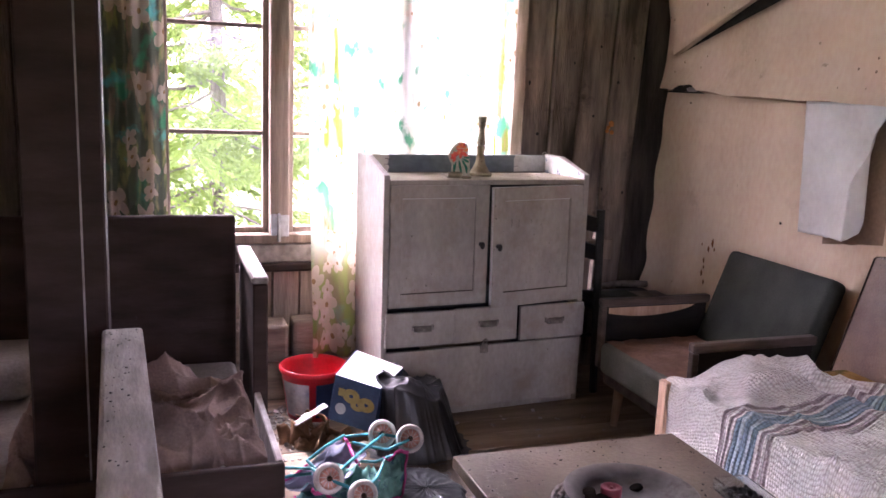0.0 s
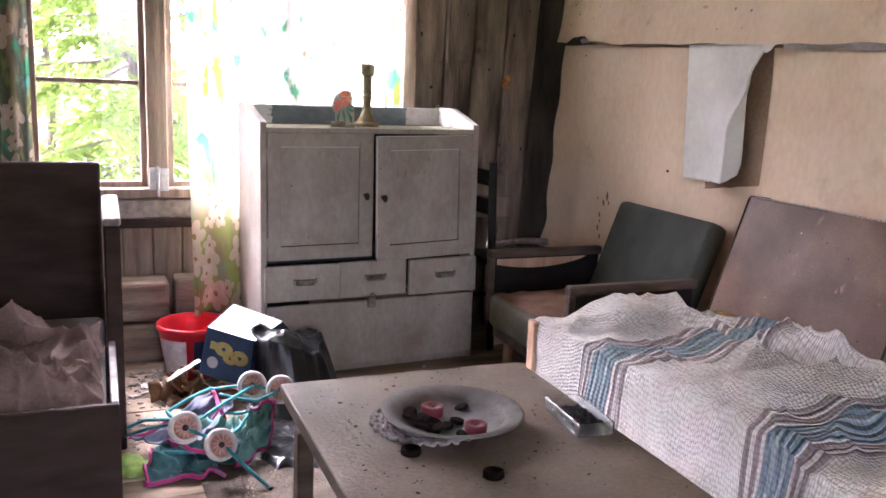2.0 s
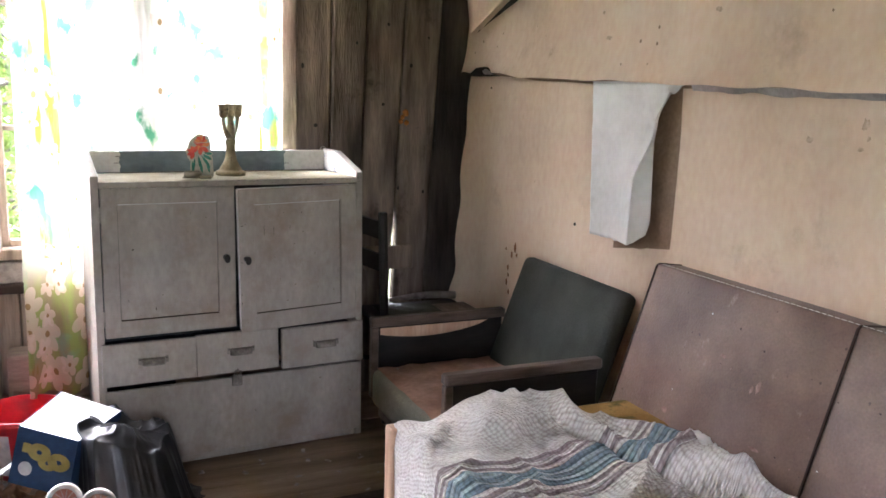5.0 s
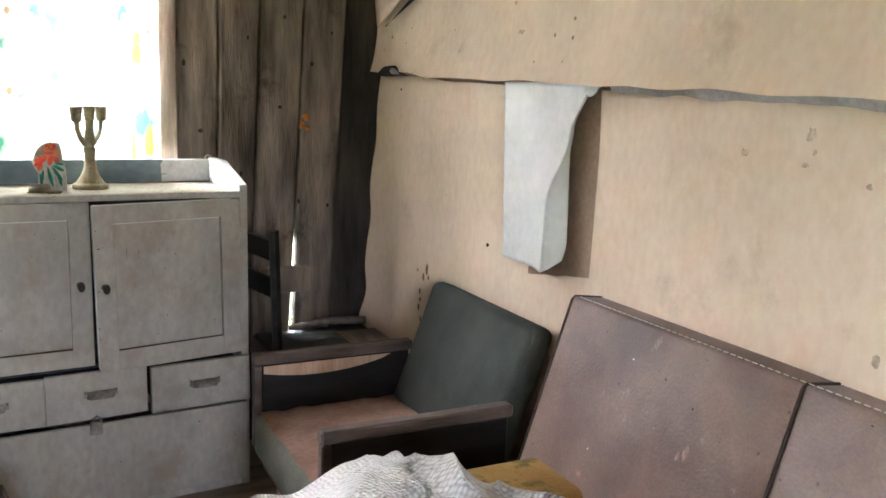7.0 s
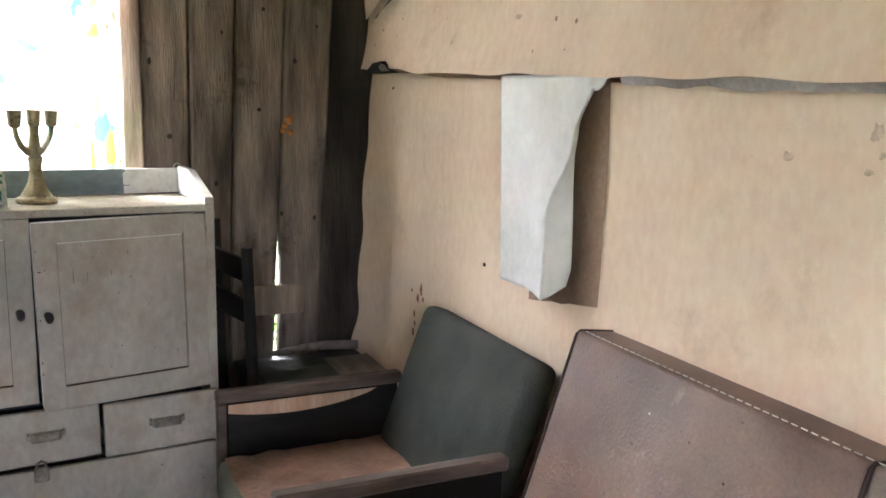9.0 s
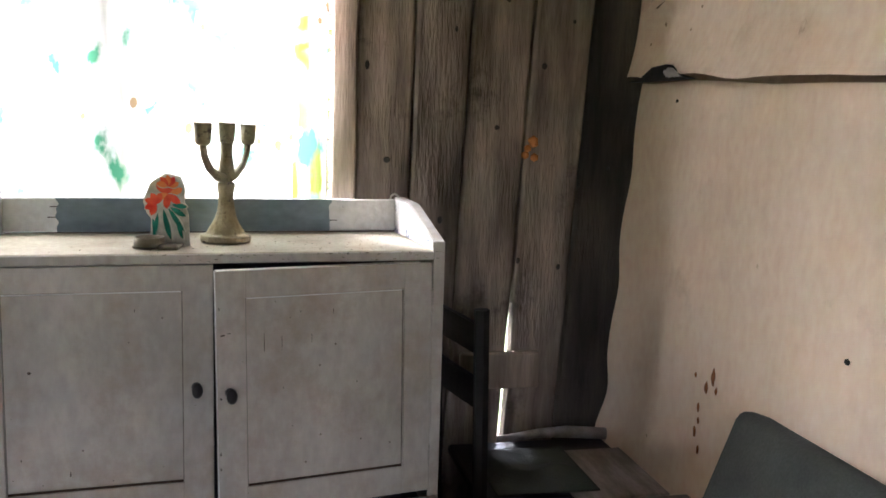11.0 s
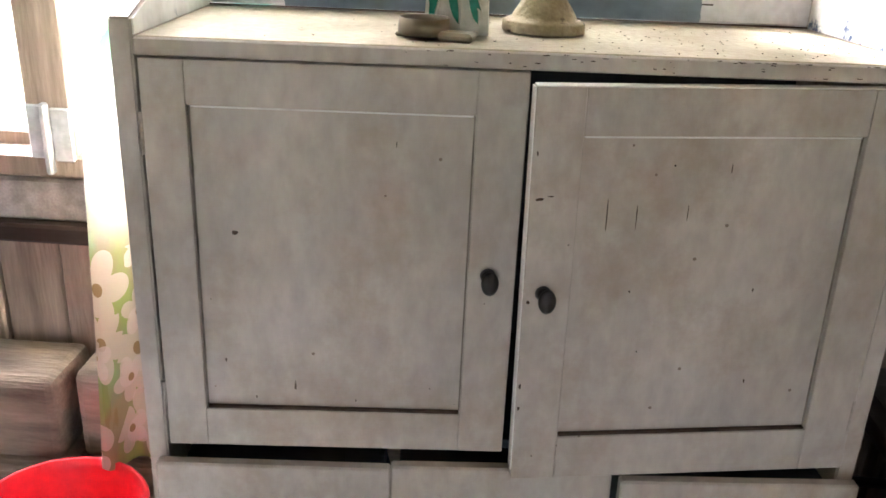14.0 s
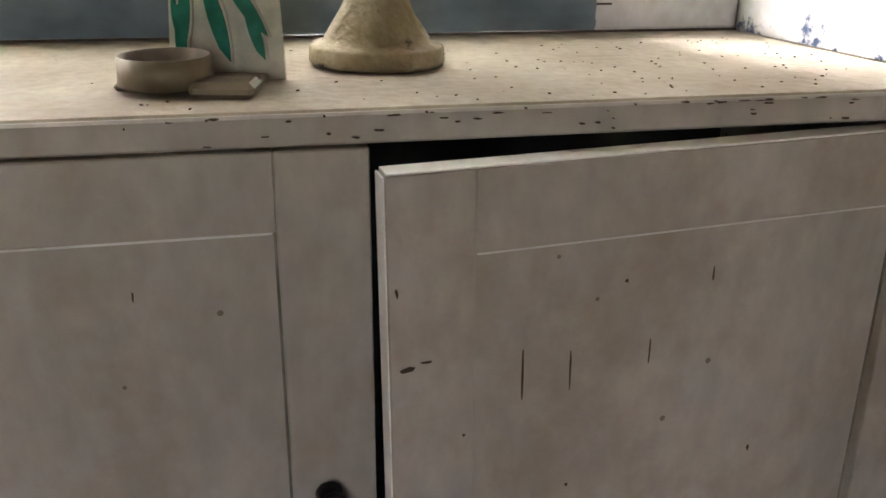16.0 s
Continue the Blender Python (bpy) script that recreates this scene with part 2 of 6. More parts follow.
M["paint_white"] = mat("flaking_white_paint", (0.5, 0.49, 0.47), (0.7, 0.69, 0.66), 9, 0.6, 0.2, dirt=(0.1, 0.14, 0.2), dirt_at=0.64)
M["bark"] = mat("tree_bark", (0.07, 0.055, 0.045), (0.16, 0.13, 0.11), 8, 0.9, 0.5, (3, 3, 0.5))
M["petal_orange"] = mat("orange_glass", (0.7, 0.16, 0.04), (0.8, 0.3, 0.1), 30, 0.25, 0.05)
M["flaking"] = mat("white_paint_flaked_to_blue", (0.5, 0.49, 0.46), (0.68, 0.67, 0.63), 9, 0.6, 0.3, dirt=(0.05, 0.08, 0.15), dirt_at=0.53)
M["rust"] = mat("rust_brown_stain", (0.16, 0.06, 0.02), (0.28, 0.11, 0.04), 60, 0.9, 0.1)
M["fungus"] = mat("orange_fungus", (0.35, 0.12, 0.03), (0.5, 0.2, 0.06), 60, 0.8, 0.3)
M["smudge"] = mat("brown_smudge", (0.43, 0.32, 0.22), (0.62, 0.48, 0.35), 60, 0.9, 0.1)
# near-black that stands for the shade inside gaps, tears and holes
M["hole"] = mat("wall_hole_shade", (0.01, 0.008, 0.006), (0.02, 0.015, 0.01), 30, 0.9, 0.1)


def leafy(name, a, b):
    m = mat(name, a, b, 3.0, 0.7, 0.1, fine=20)
    n, l = m.node_tree.nodes, m.node_tree.links
    tr, mx = n.new("ShaderNodeBsdfTranslucent"), n.new("ShaderNodeMixShader")
    tr.inputs["Color"].default_value = (*b, 1)
    mx.inputs[0].default_value = 0.4
    l.new(n["Principled BSDF"].outputs[0], mx.inputs[1]), l.new(tr.outputs[0], mx.inputs[2])
    l.new(mx.outputs[0], n["Material Output"].inputs[0])
    return m


M["needle"] = leafy("young_spruce_needles", (0.07, 0.11, 0.02), (0.18, 0.25, 0.05))
M["grass"] = mat("grass_ground", (0.06, 0.09, 0.03), (0.14, 0.17, 0.07), 0.8, 0.95, 0.5)


def curtain_material():
    """Thin white cotton printed with pale daisies, grass streaks and teal leaves; lets light through."""
    m = bpy.data.materials.new("flower_print_curtain")
    m.use_nodes = True
    n, l = m.node_tree.nodes, m.node_tree.links
    n.remove(n["Principled BSDF"])
    uv = n.new("ShaderNodeUVMap")

    def math_node(op, a, b=None):
        x = n.new("ShaderNodeMath")
        x.operation = op
        for i, c in ((0, a), (1, b)):
            if c is None:
                continue
            if isinstance(c, (int, float)):
                x.inputs[i].default_value = c
            else:
                l.new(c, x.inputs[i])
        return x.outputs[0]

    def mixer(fac, c1, c2):
        x = n.new("ShaderNodeMixRGB")
        l.new(fac, x.inputs[0])
        for i, c in ((1, c1), (2, c2)):
            if isinstance(c, tuple):
                x.inputs[i].default_value = (*c, 1)
            else:
                l.new(c, x.inputs[i])
        return x.outputs[0]

    def mapped(stretch, seed):
        mp = n.new("ShaderNodeMapping")
        mp.inputs["Scale"].default_value, mp.inputs["Location"].default_value = stretch, (seed, seed * 2, 0)
        l.new(uv.outputs[0], mp.inputs[0])
        return mp.outputs[0]

    def blot(scale, lo, hi, stretch=(1, 1, 1), seed=0.0):
        t, r = n.new("ShaderNodeTexNoise"), n.new("ShaderNodeMapRange")
        t.inputs["Scale"].default_value, t.inputs["Detail"].default_value = scale, 8
        r.inputs[1].default_value, r.inputs[2].default_value = lo, hi
        l.new(mapped(stretch, seed), t.inputs["Vector"]), l.new(t.outputs[0], r.inputs[0])
        return r.outputs[0]

    sep, low = n.new("ShaderNodeSeparateXYZ"), n.new("ShaderNodeMapRange")
    l.new(uv.outputs[0], sep.inputs[0])
    low.inputs[1].default_value, low.inputs[2].default_value = 0.8, 0.42
    l.new(sep.outputs["Y"], low.inputs[0])

    def daisies(scale, seed, share):
        """Masks of petals and of centres, one flower for some of the cells."""
        v, d, s, sc = n.new("ShaderNodeTexVoronoi"), n.new("ShaderNodeVectorMath"), n.new("ShaderNodeSeparateXYZ"), n.new("ShaderNodeSeparateColor")
        vec = mapped((1, 1, 1), seed)
        v.inputs["Scale"].default_value, v.inputs["Randomness"].default_value = scale, 0.7
        v.voronoi_dimensions = "2D"
        l.new(vec, v.inputs["Vector"])
        d.operation = "SUBTRACT"
        l.new(vec, d.inputs[0]), l.new(v.outputs["Position"], d.inputs[1]), l.new(d.outputs[0], s.inputs[0]), l.new(v.outputs["Color"], sc.inputs[0])
        ang = math_node("ADD", math_node("MULTIPLY", math_node("ARCTAN2", s.outputs["Y"], s.outputs["X"]), 2.5), math_node("MULTIPLY", sc.outputs[1], 6.0))
        edge = math_node("ADD", 0.24, math_node("MULTIPLY", math_node("ABSOLUTE", math_node("COSINE", ang)), 0.2))
        here = math_node("LESS_THAN", sc.outputs[0], math_node("ADD", share, math_node("MULTIPLY", low.outputs[0], 0.4)))
        return (math_node("MULTIPLY", math_node("LESS_THAN", v.outputs["Distance"], edge), here), math_node("MULTIPLY", math_node("LESS_THAN", v.outputs["Distance"], 0.075), here))

    white = (0.8, 0.79, 0.75)
    # grass streaks and earth tones, denser in the lower border of the print
    grass = mixer(blot(7, 0.46, 0.56, (2.2, 0.4, 1), 2.0), (0.15, 0.18, 0.03), (0.2, 0.135, 0.07))
    meadow = mixer(blot(8, 0.42, 0.58, (1.6, 0.6, 1), 4.0), (0.2, 0.235, 0.04), (0.2, 0.15, 0.06))
    grass = mixer(low.outputs[0], grass, meadow)
    # left cloth's streaks go darker too, part of its shade in the colour
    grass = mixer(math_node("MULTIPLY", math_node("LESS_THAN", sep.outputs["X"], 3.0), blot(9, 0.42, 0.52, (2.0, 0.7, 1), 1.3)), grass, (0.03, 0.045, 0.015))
    thin = blot(6, 0.44, 0.6, (2.0, 0.35, 1), 8.0)
    # the print is heavier along one side of the cloth and in its lower border
    # left cloth: heavy print, filled further so its shade sits in the colour
    left_shade = math_node("MULTIPLY", math_node("LESS_THAN", sep.outputs["X"], 3.0), 0.92)
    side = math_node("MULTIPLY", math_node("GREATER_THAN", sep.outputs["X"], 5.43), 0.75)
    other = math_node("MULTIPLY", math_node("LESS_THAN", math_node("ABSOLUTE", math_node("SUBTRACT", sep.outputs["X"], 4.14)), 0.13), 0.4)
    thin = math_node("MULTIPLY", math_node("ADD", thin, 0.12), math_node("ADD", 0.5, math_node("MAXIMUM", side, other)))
    col = mixer(math_node("MAXIMUM", math_node("MAXIMUM", thin, left_shade), math_node("MULTIPLY", low.outputs[0], 0.95)), white, grass)
    up = math_node("SUBTRACT", 1.0, math_node("MULTIPLY", low.outputs[0], 0.75))
    col = mixer(math_node("MULTIPLY", blot(6, 0.56, 0.64, (1.1, 0.9, 1), 7.7), up), col, (0.06, 0.24, 0.13))
    col = mixer(math_node("MULTIPLY", blot(5, 0.57, 0.65, (0.9, 1.2, 1), 5.3), up), col, (0.1, 0.36, 0.31))
    for sc_, sd, share in ((5.6, 0.0, 0.3), (9.0, 3.7, 0.16)):
        p, c = daisies(sc_, sd, share)
        col = mixer(math_node("MULTIPLY", p, 0.72), col, (0.5, 0.38, 0.3))
        col = mixer(math_node("MULTIPLY", c, 0.9), col, (0.2, 0.12, 0.04))
    fine = n.new("ShaderNodeTexNoise")
    fine.inputs["Scale"].default_value = 300
    l.new(uv.outputs[0], fine.inputs["Vector"])
    d, tr, tp, mx, mx2 = n.new("ShaderNodeBsdfDiffuse"), n.new("ShaderNodeBsdfTranslucent"), n.new("ShaderNodeBsdfTransparent"), n.new("ShaderNodeMixShader"), n.new("ShaderNodeMixShader")
    l.new(col, d.inputs[0]), l.new(col, tr.inputs[0])
    mx.inputs[0].default_value = 0.2
    l.new(d.outputs[0], mx.inputs[1]), l.new(tr.outputs[0], mx.inputs[2])
    hole = n.new("ShaderNodeMapRange")
    hole.inputs[3].default_value, hole.inputs[4].default_value = 0.0, 0.08
    l.new(fine.outputs[0], hole.inputs[0]), l.new(hole.outputs[0], mx2.inputs[0])
    l.new(mx.outputs[0], mx2.inputs[1]), l.new(tp.outputs[0], mx2.inputs[2]), l.new(mx2.outputs[0], n["Material Output"].inputs[0])
    return m


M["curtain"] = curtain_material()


def blanket_material():
    """Chunky cream knit with ribbed mauve and blue stripes across it; stripe position runs along the cloth's v."""
    m = bpy.data.materials.new("striped_knit")
    m.use_nodes = True
    n, l = m.node_tree.nodes, m.node_tree.links
    bsdf = n["Principled BSDF"]
    uv, sep = n.new("ShaderNodeUVMap"), n.new("ShaderNodeSeparateXYZ")
    l.new(uv.outputs[0], sep.inputs[0])
    sub = n.new("ShaderNodeMath")
    sub.operation, sub.inputs[1].default_value = "DIVIDE", 0.69
    frac = n.new("ShaderNodeMath")
    frac.operation = "FRACT"
    l.new(sep.outputs["Y"], sub.inputs[0]), l.new(sub.outputs[0], frac.inputs[0])
    ramp = n.new("ShaderNodeValToRGB")
    ramp.color_ramp.interpolation = "CONSTANT"
    cream, mauve, blue, pale = (0.84, 0.81, 0.77), (0.38, 0.3, 0.31), (0.19, 0.32, 0.42), (0.38, 0.5, 0.57)
    bands = [(0.0, cream), (0.50, mauve), (0.525, cream), (0.545, mauve), (0.57, cream), (0.585, blue), (0.61, pale), (0.63, blue), (0.655, pale), (0.675, blue),
             (0.70, cream), (0.715, mauve), (0.74, cream), (0.755, mauve), (0.78, cream)]
    els = ramp.color_ramp.elements
    els[0].position, els[0].color = 0.0, (*cream, 1)
    els[1].position, els[1].color = bands[1][0], (*bands[1][1], 1)
    for p, c in bands[2:]:
        els.new(p).color = (*c, 1)
    l.new(frac.outputs[0], ramp.inputs[0])
    vor, nz = n.new("ShaderNodeTexVoronoi"), n.new("ShaderNodeTexNoise")
    vor.inputs["Scale"].default_value, vor.inputs["Randomness"].default_value = 110.0, 0.38
    nz.inputs["Scale"].default_value, nz.inputs["Detail"].default_value = 9.0, 6
    mp = n.new("ShaderNodeMapping")
    mp.inputs["Scale"].default_value = (0.8, 1.12, 1)
    l.new(uv.outputs[0], mp.inputs[0]), l.new(mp.outputs[0], vor.inputs["Vector"]), l.new(uv.outputs[0], nz.inputs["Vector"])
    dirt = n.new("ShaderNodeMixRGB")
    dirt.blend_type = "MULTIPLY"
    dirt.inputs[0].default_value = 0.55
    l.new(ramp.outputs[0], dirt.inputs[1]), l.new(nz.outputs[0], dirt.inputs[2])
    br = n.new("ShaderNodeBrightContrast")
    br.inputs["Bright"].default_value = 0.1
    l.new(dirt.outputs[0], br.inputs[0])
    # gaps between stitches darkened in the colour, standing for shade there
    stitch_shade, cm = n.new("ShaderNodeMapRange"), n.new("ShaderNodeMixRGB")
    stitch_shade.inputs[1].default_value, stitch_shade.inputs[2].default_value = 0.3, 0.75
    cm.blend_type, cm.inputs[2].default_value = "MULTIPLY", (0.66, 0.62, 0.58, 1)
    l.new(vor.outputs["Distance"], stitch_shade.inputs[0]), l.new(stitch_shade.outputs[0], cm.inputs[0]), l.new(br.outputs[0], cm.inputs[1])
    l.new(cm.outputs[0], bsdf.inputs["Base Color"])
    bsdf.inputs["Roughness"].default_value = 0.95
    def calc(op, a, b):
        x = n.new("ShaderNodeMath")
        x.operation = op
        for k, c in ((0, a), (1, b)):
            if isinstance(c, (int, float)):
                x.inputs[k].default_value = c
            else:
                l.new(c, x.inputs[k])
        return x.outputs[0]

    # ribs in the bands, stitches everywhere
    rib = calc("ABSOLUTE", calc("SINE", calc("MULTIPLY", frac.outputs[0], math.pi / 0.0245), 0.0), 0.0)
    inband = calc("MULTIPLY", calc("GREATER_THAN", frac.outputs[0], 0.49), calc("LESS_THAN", frac.outputs[0], 0.79))
    height = calc("ADD", calc("MULTIPLY", calc("SUBTRACT", 1.0, vor.outputs["Distance"]), 0.7), calc("MULTIPLY", calc("MULTIPLY", rib, inband), 1.1))
    bp = n.new("ShaderNodeBump")
    l.new(height, bp.inputs["Height"])
    bp.inputs["Strength"].default_value, bp.inputs["Distance"].default_value = 1.0, 0.014
    l.new(bp.outputs[0], bsdf.inputs["Normal"])
    return m


M["knit"] = blanket_material()


def glass(name, tint=(1, 1, 1), rough=0.0):
    m = bpy.data.materials.new(name)
    m.use_nodes = True
    n, l = m.node_tree.nodes, m.node_tree.links
    b = n["Principled BSDF"]
    b.inputs["Base Color"].default_value = (*tint, 1)
    b.inputs["Transmission Weight"].default_value, b.inputs["Roughness"].default_value, b.inputs["IOR"].default_value = 1.0, rough, 1.45
    return m


M["pane"] = glass("window_glass")
M["clear_box"] = glass("scuffed_clear_plastic", (0.86, 0.9, 0.88), 0.18)



# ---- mesh helpers ----
def link(name, bm, material, parent=None, label="", smooth=False):
    me = bpy.data.meshes.new(name)
    bm.normal_update()
    bm.to_mesh(me)
    bm.free()
    me.materials.append(M[material])
    if smooth:
        for p in me.polygons:
            p.use_smooth = True
    ob = new(name, me)
    if parent:
        ob.parent = parent
    if label:
        ob["label"] = label
    return ob


def part(name, bm, material, parent, label="", smooth=False):
    return link(name, bm, material, parent, label, smooth)


def empty(name, m, label, category, group="", kind=""):
    e = new(name)
    e.matrix_basis = m
    return tagged(e, label, category, group, kind)


def box(x0, x1, y0, y1, z0, z1, bevel=0.004, bm=None, m=None, segs=1):
    """A bevelled box between two corners, optionally moved by m, added to bm."""
    b = bmesh.new()
    vs = bmesh.ops.create_cube(b, size=1)["verts"]
    for v in vs:
        v.co = Vector(((x0 + x1) / 2 + v.co.x * (x1 - x0), (y0 + y1) / 2 + v.co.y * (y1 - y0), (z0 + z1) / 2 + v.co.z * (z1 - z0)))
    if bevel:
        bmesh.ops.bevel(b, geom=b.edges[:], offset=min(bevel, 0.45 * min(x1 - x0, y1 - y0, z1 - z0)), segments=segs, profile=0.5, affect="EDGES")
    if m is not None:
        b.transform(m)
    return merge(bm, b)


def merge(bm, b):
    if bm is None:
        return b
    me = bpy.data.meshes.new("tmp")
    b.to_mesh(me)
    b.free()
    bm.from_mesh(me)
    bpy.data.meshes.remove(me)
    return bm


def lathe(profile, n=32, bm=None, m=None, caps=True):
    """A turned shape from (radius, height) pairs."""
    b = bmesh.new()
    rings = []
    for r, z in profile:
        rings.append([b.verts.new((r * math.cos(2 * math.pi * i / n), r * math.sin(2 * math.pi * i / n), z)) for i in range(n)])
    for a, c in zip(rings, rings[1:]):
        for i in range(n):
            b.faces.new((a[i], a[(i + 1) % n], c[(i + 1) % n], c[i]))
    if caps:
        b.faces.new(rings[0][::-1])
        b.faces.new(rings[-1])
    else:
        for i in range(n):
            b.faces.new((rings[-1][i], rings[-1][(i + 1) % n], rings[0][(i + 1) % n], rings[0][i]))
    if m is not None:
        b.transform(m)
    return merge(bm, b)


def tube(points, r, n=8, bm=None):
    """A round bar along points; r is one radius or one for each point."""
    pts = [Vector(p) for p in points]
    rs = r if isinstance(r, (list, tuple)) else [r] * len(pts)
    b = bmesh.new()
    rings = []
    for i, p in enumerate(pts):
        d = (pts[min(i + 1, len(pts) - 1)] - pts[max(i - 1, 0)]).normalized()
        q = d.to_track_quat("Z", "Y")
        rings.append([b.verts.new(p + q @ Vector((rs[i] * math.cos(2 * math.pi * k / n), rs[i] * math.sin(2 * math.pi * k / n), 0))) for k in range(n)])
    for a, c in zip(rings, rings[1:]):
        for k in range(n):
            b.faces.new((a[k], a[(k + 1) % n], c[(k + 1) % n], c[k]))
    b.faces.new(rings[0][::-1])
    b.faces.new(rings[-1])
    return merge(bm, b)


def sheet(f, nu, nv, uv=None, bm=None):
    """A cloth or board surface: f(u, v) gives a place for u, v in 0..1; uv(u, v) its texture place."""
    b = bm or bmesh.new()
    lay = b.loops.layers.uv.verify()
    g = [[b.verts.new(f(i / nu, j / nv)) for j in range(nv + 1)] for i in range(nu + 1)]
    for i in range(nu):
        for j in range(nv):
            fc = b.faces.new((g[i][j], g[i + 1][j], g[i + 1][j + 1], g[i][j + 1]))
            for lp, (a, c) in zip(fc.loops, ((i, j), (i + 1, j), (i + 1, j + 1), (i, j + 1))):
                lp[lay].uv = uv(a / nu, c / nv) if uv else (a / nu, c / nv)
    return b


def solid(ob, t, offset=-1):
    md = ob.modifiers.new("thick", "SOLIDIFY")
    md.thickness, md.offset = t, offset
    return ob


def fbm(p, scale, octaves=3):
    return sum(noise.noise(Vector(p) * scale * 2 ** k) / 2 ** k for k in range(octaves))


def ridge(p, scale):
    return 1 - abs(noise.noise(Vector(p) * scale))

# ---- the room ----
XL, XR, YF, YB, ZC, T = -1.7, 2.62, -1.6, 4.15, 2.45, 0.12
WX0, WX1, WZ0, WZ1 = 0.0, 1.70, 0.775, 2.25      # the window's opening


def structure(name, bm, material, label, category="wall"):
    return tagged(link(name, bm, material), label, category, kind="structure")


wb = box(XL - T, WX0 - 0.03, YB + 0.03, YB + T, 0, ZC, 0)
box(WX0 - 0.03, WX1 + 0.02, YB + 0.03, YB + T, 0, WZ0 - 0.06, 0, wb)
box(WX0 - 0.03, WX1 + 0.02, YB + 0.03, YB + T, WZ1 + 0.05, ZC, 0, wb)
box(1.72, 2.2, YB + 0.035, YB + T, 0, ZC, 0, wb)
box(2.36, XR + 0.02, YB + 0.035, YB + T, 0, ZC, 0, wb)
box(2.2, 2.36, YB + 0.035, YB + T, 0.93, ZC, 0, wb)
box(2.2, 2.36, YB + 0.035, YB + T, 0, 0.42, 0, wb)
wall_north = structure("wall_north", wb, "plank", "dark weathered timber wall with a window and gaps between boards")
wall_east = structure("wall_east", box(XR + 0.02, XR + T, YF - T, YB + T, 0, ZC, 0), "paper_back", "wall behind peeling buff wall boards")
# the wall behind the camera has an open doorway
wall_west = structure("wall_west", box(XL - T, XL, YF, YB + 0.03, 0, ZC, 0), "paper", "buff boarded wall")
ws = box(XL - T, 0.3, YF - T, YF, 0, ZC, 0)
box(1.15, XR + 0.02, YF - T, YF, 0, ZC, 0, ws)
box(0.3, 1.15, YF - T, YF, 2.05, ZC, 0, ws)
wall_south = structure("wall_south", ws, "paper", "buff boarded wall with an open doorway")
ceiling = structure("ceiling", box(XL - T, XR + T, YF - T, YB + T, ZC, ZC + 0.1, 0), "ceiling", "brown boarded ceiling", "ceiling")
floor = structure("floor", box(XL - T, XR + T, YF - T, YB + T, -0.14, -0.03, 0), "wood_dark", "dusty wooden board floor with debris", "floor")

# wide planks of the wall beside the window; one pair gapes and lets daylight in
seams = ((1.770, 0.004), (1.937, 0.012), (2.101, 0.033), (2.284, 0.042), (2.462, 0.045), (2.64, 0.0))      # place at 1.7 m up, lean per metre
for i in range(5):
    g = 0.003
    b = bmesh.new()
    d = (0.012, 0.02, 0.013, 0.022, 0.012)[i]
    n = 24
    rows = []
    for k in range(n + 1):
        z = ZC * k / n
        # daylight shows low down between the third and fourth plank
        open_l = 0.011 * min(1, max(0, (1.0 - z) / 0.22)) if i == 3 else 0
        a = seams[i][0] + seams[i][1] * (z - 1.7) + g + open_l + 0.003 * noise.noise((i * 7.1, z * 4, 0))
        c = seams[i + 1][0] + seams[i + 1][1] * (z - 1.7) - g + 0.003 * noise.noise((i * 7.1 + 3, z * 4, 5))
        y = YB - d + 0.005 * noise.noise((i, z * 2, 9))
        rows.append([b.verts.new(p) for p in ((a + 0.008, y, z), ((a + c) / 2, y - 0.003, z), (c - 0.008, y, z), (c, y + 0.008, z), (c, YB + 0.03, z), (a, YB + 0.03, z), (a, y + 0.008, z))])
    for r0, r1 in zip(rows, rows[1:]):
        for k in range(7):
            b.faces.new((r0[k], r0[(k + 1) % 7], r1[(k + 1) % 7], r1[k]))
    b.faces.new(rows[0][::-1]), b.faces.new(rows[-1])
    part("plank", b, "plank", wall_north)
for x, z, w, h in ((2.315, 1.57, 0.012, 0.012), (2.262, 1.0, 0.009, 0.012), (2.18, 1.39, 0.011, 0.009), (1.80, 1.55, 0.009, 0.016), (1.86, 1.29, 0.014, 0.011), (2.44, 1.23, 0.008, 0.012), (2.53, 1.28, 0.007, 0.006), (2.02, 1.12, 0.01, 0.014), (2.2, 1.75, 0.01, 0.01), (2.05, 1.66, 0.007, 0.01), (2.4, 1.7, 0.008, 0.008), (2.39, 0.98, 0.009, 0.011)):
    kn = lathe([(0, 0), (1.0, 0.0), (0.8, 0.0018), (0.35, 0.0016), (0, 0.0022)], 12, m=pose(x, YB - 0.0235, z, 90, 0, 0) @ Matrix.Diagonal((w * 0.7, h * 0.8, 1, 1)))
    part("knot", kn, "black_wood", wall_north)
# planks left of the window and below its sill
x = XL
while x < -0.12:
    w = random.uniform(0.15, 0.2)
    part("plank", box(x + 0.003, min(x + w, -0.07) - 0.003, YB - random.uniform(0, 0.02), YB + 0.03, 0, ZC, 0.006), "plank", wall_north)
    x += w
x = -0.07
while x < 1.75:
    w = random.uniform(0.11, 0.16)
    part("plank", box(x + 0.002, min(x + w, 1.77) - 0.002, YB - random.uniform(0, 0.015), YB + 0.03, 0, WZ0 - 0.14, 0.005), "casing", wall_north)
    x += w
tagged(link("batten", box(2.09, 2.338, 4.092, 4.118, 0.615, 0.728, 0.006), "casing"), "short brown wooden batten nailed across dark planks", "batten", kind="structure")

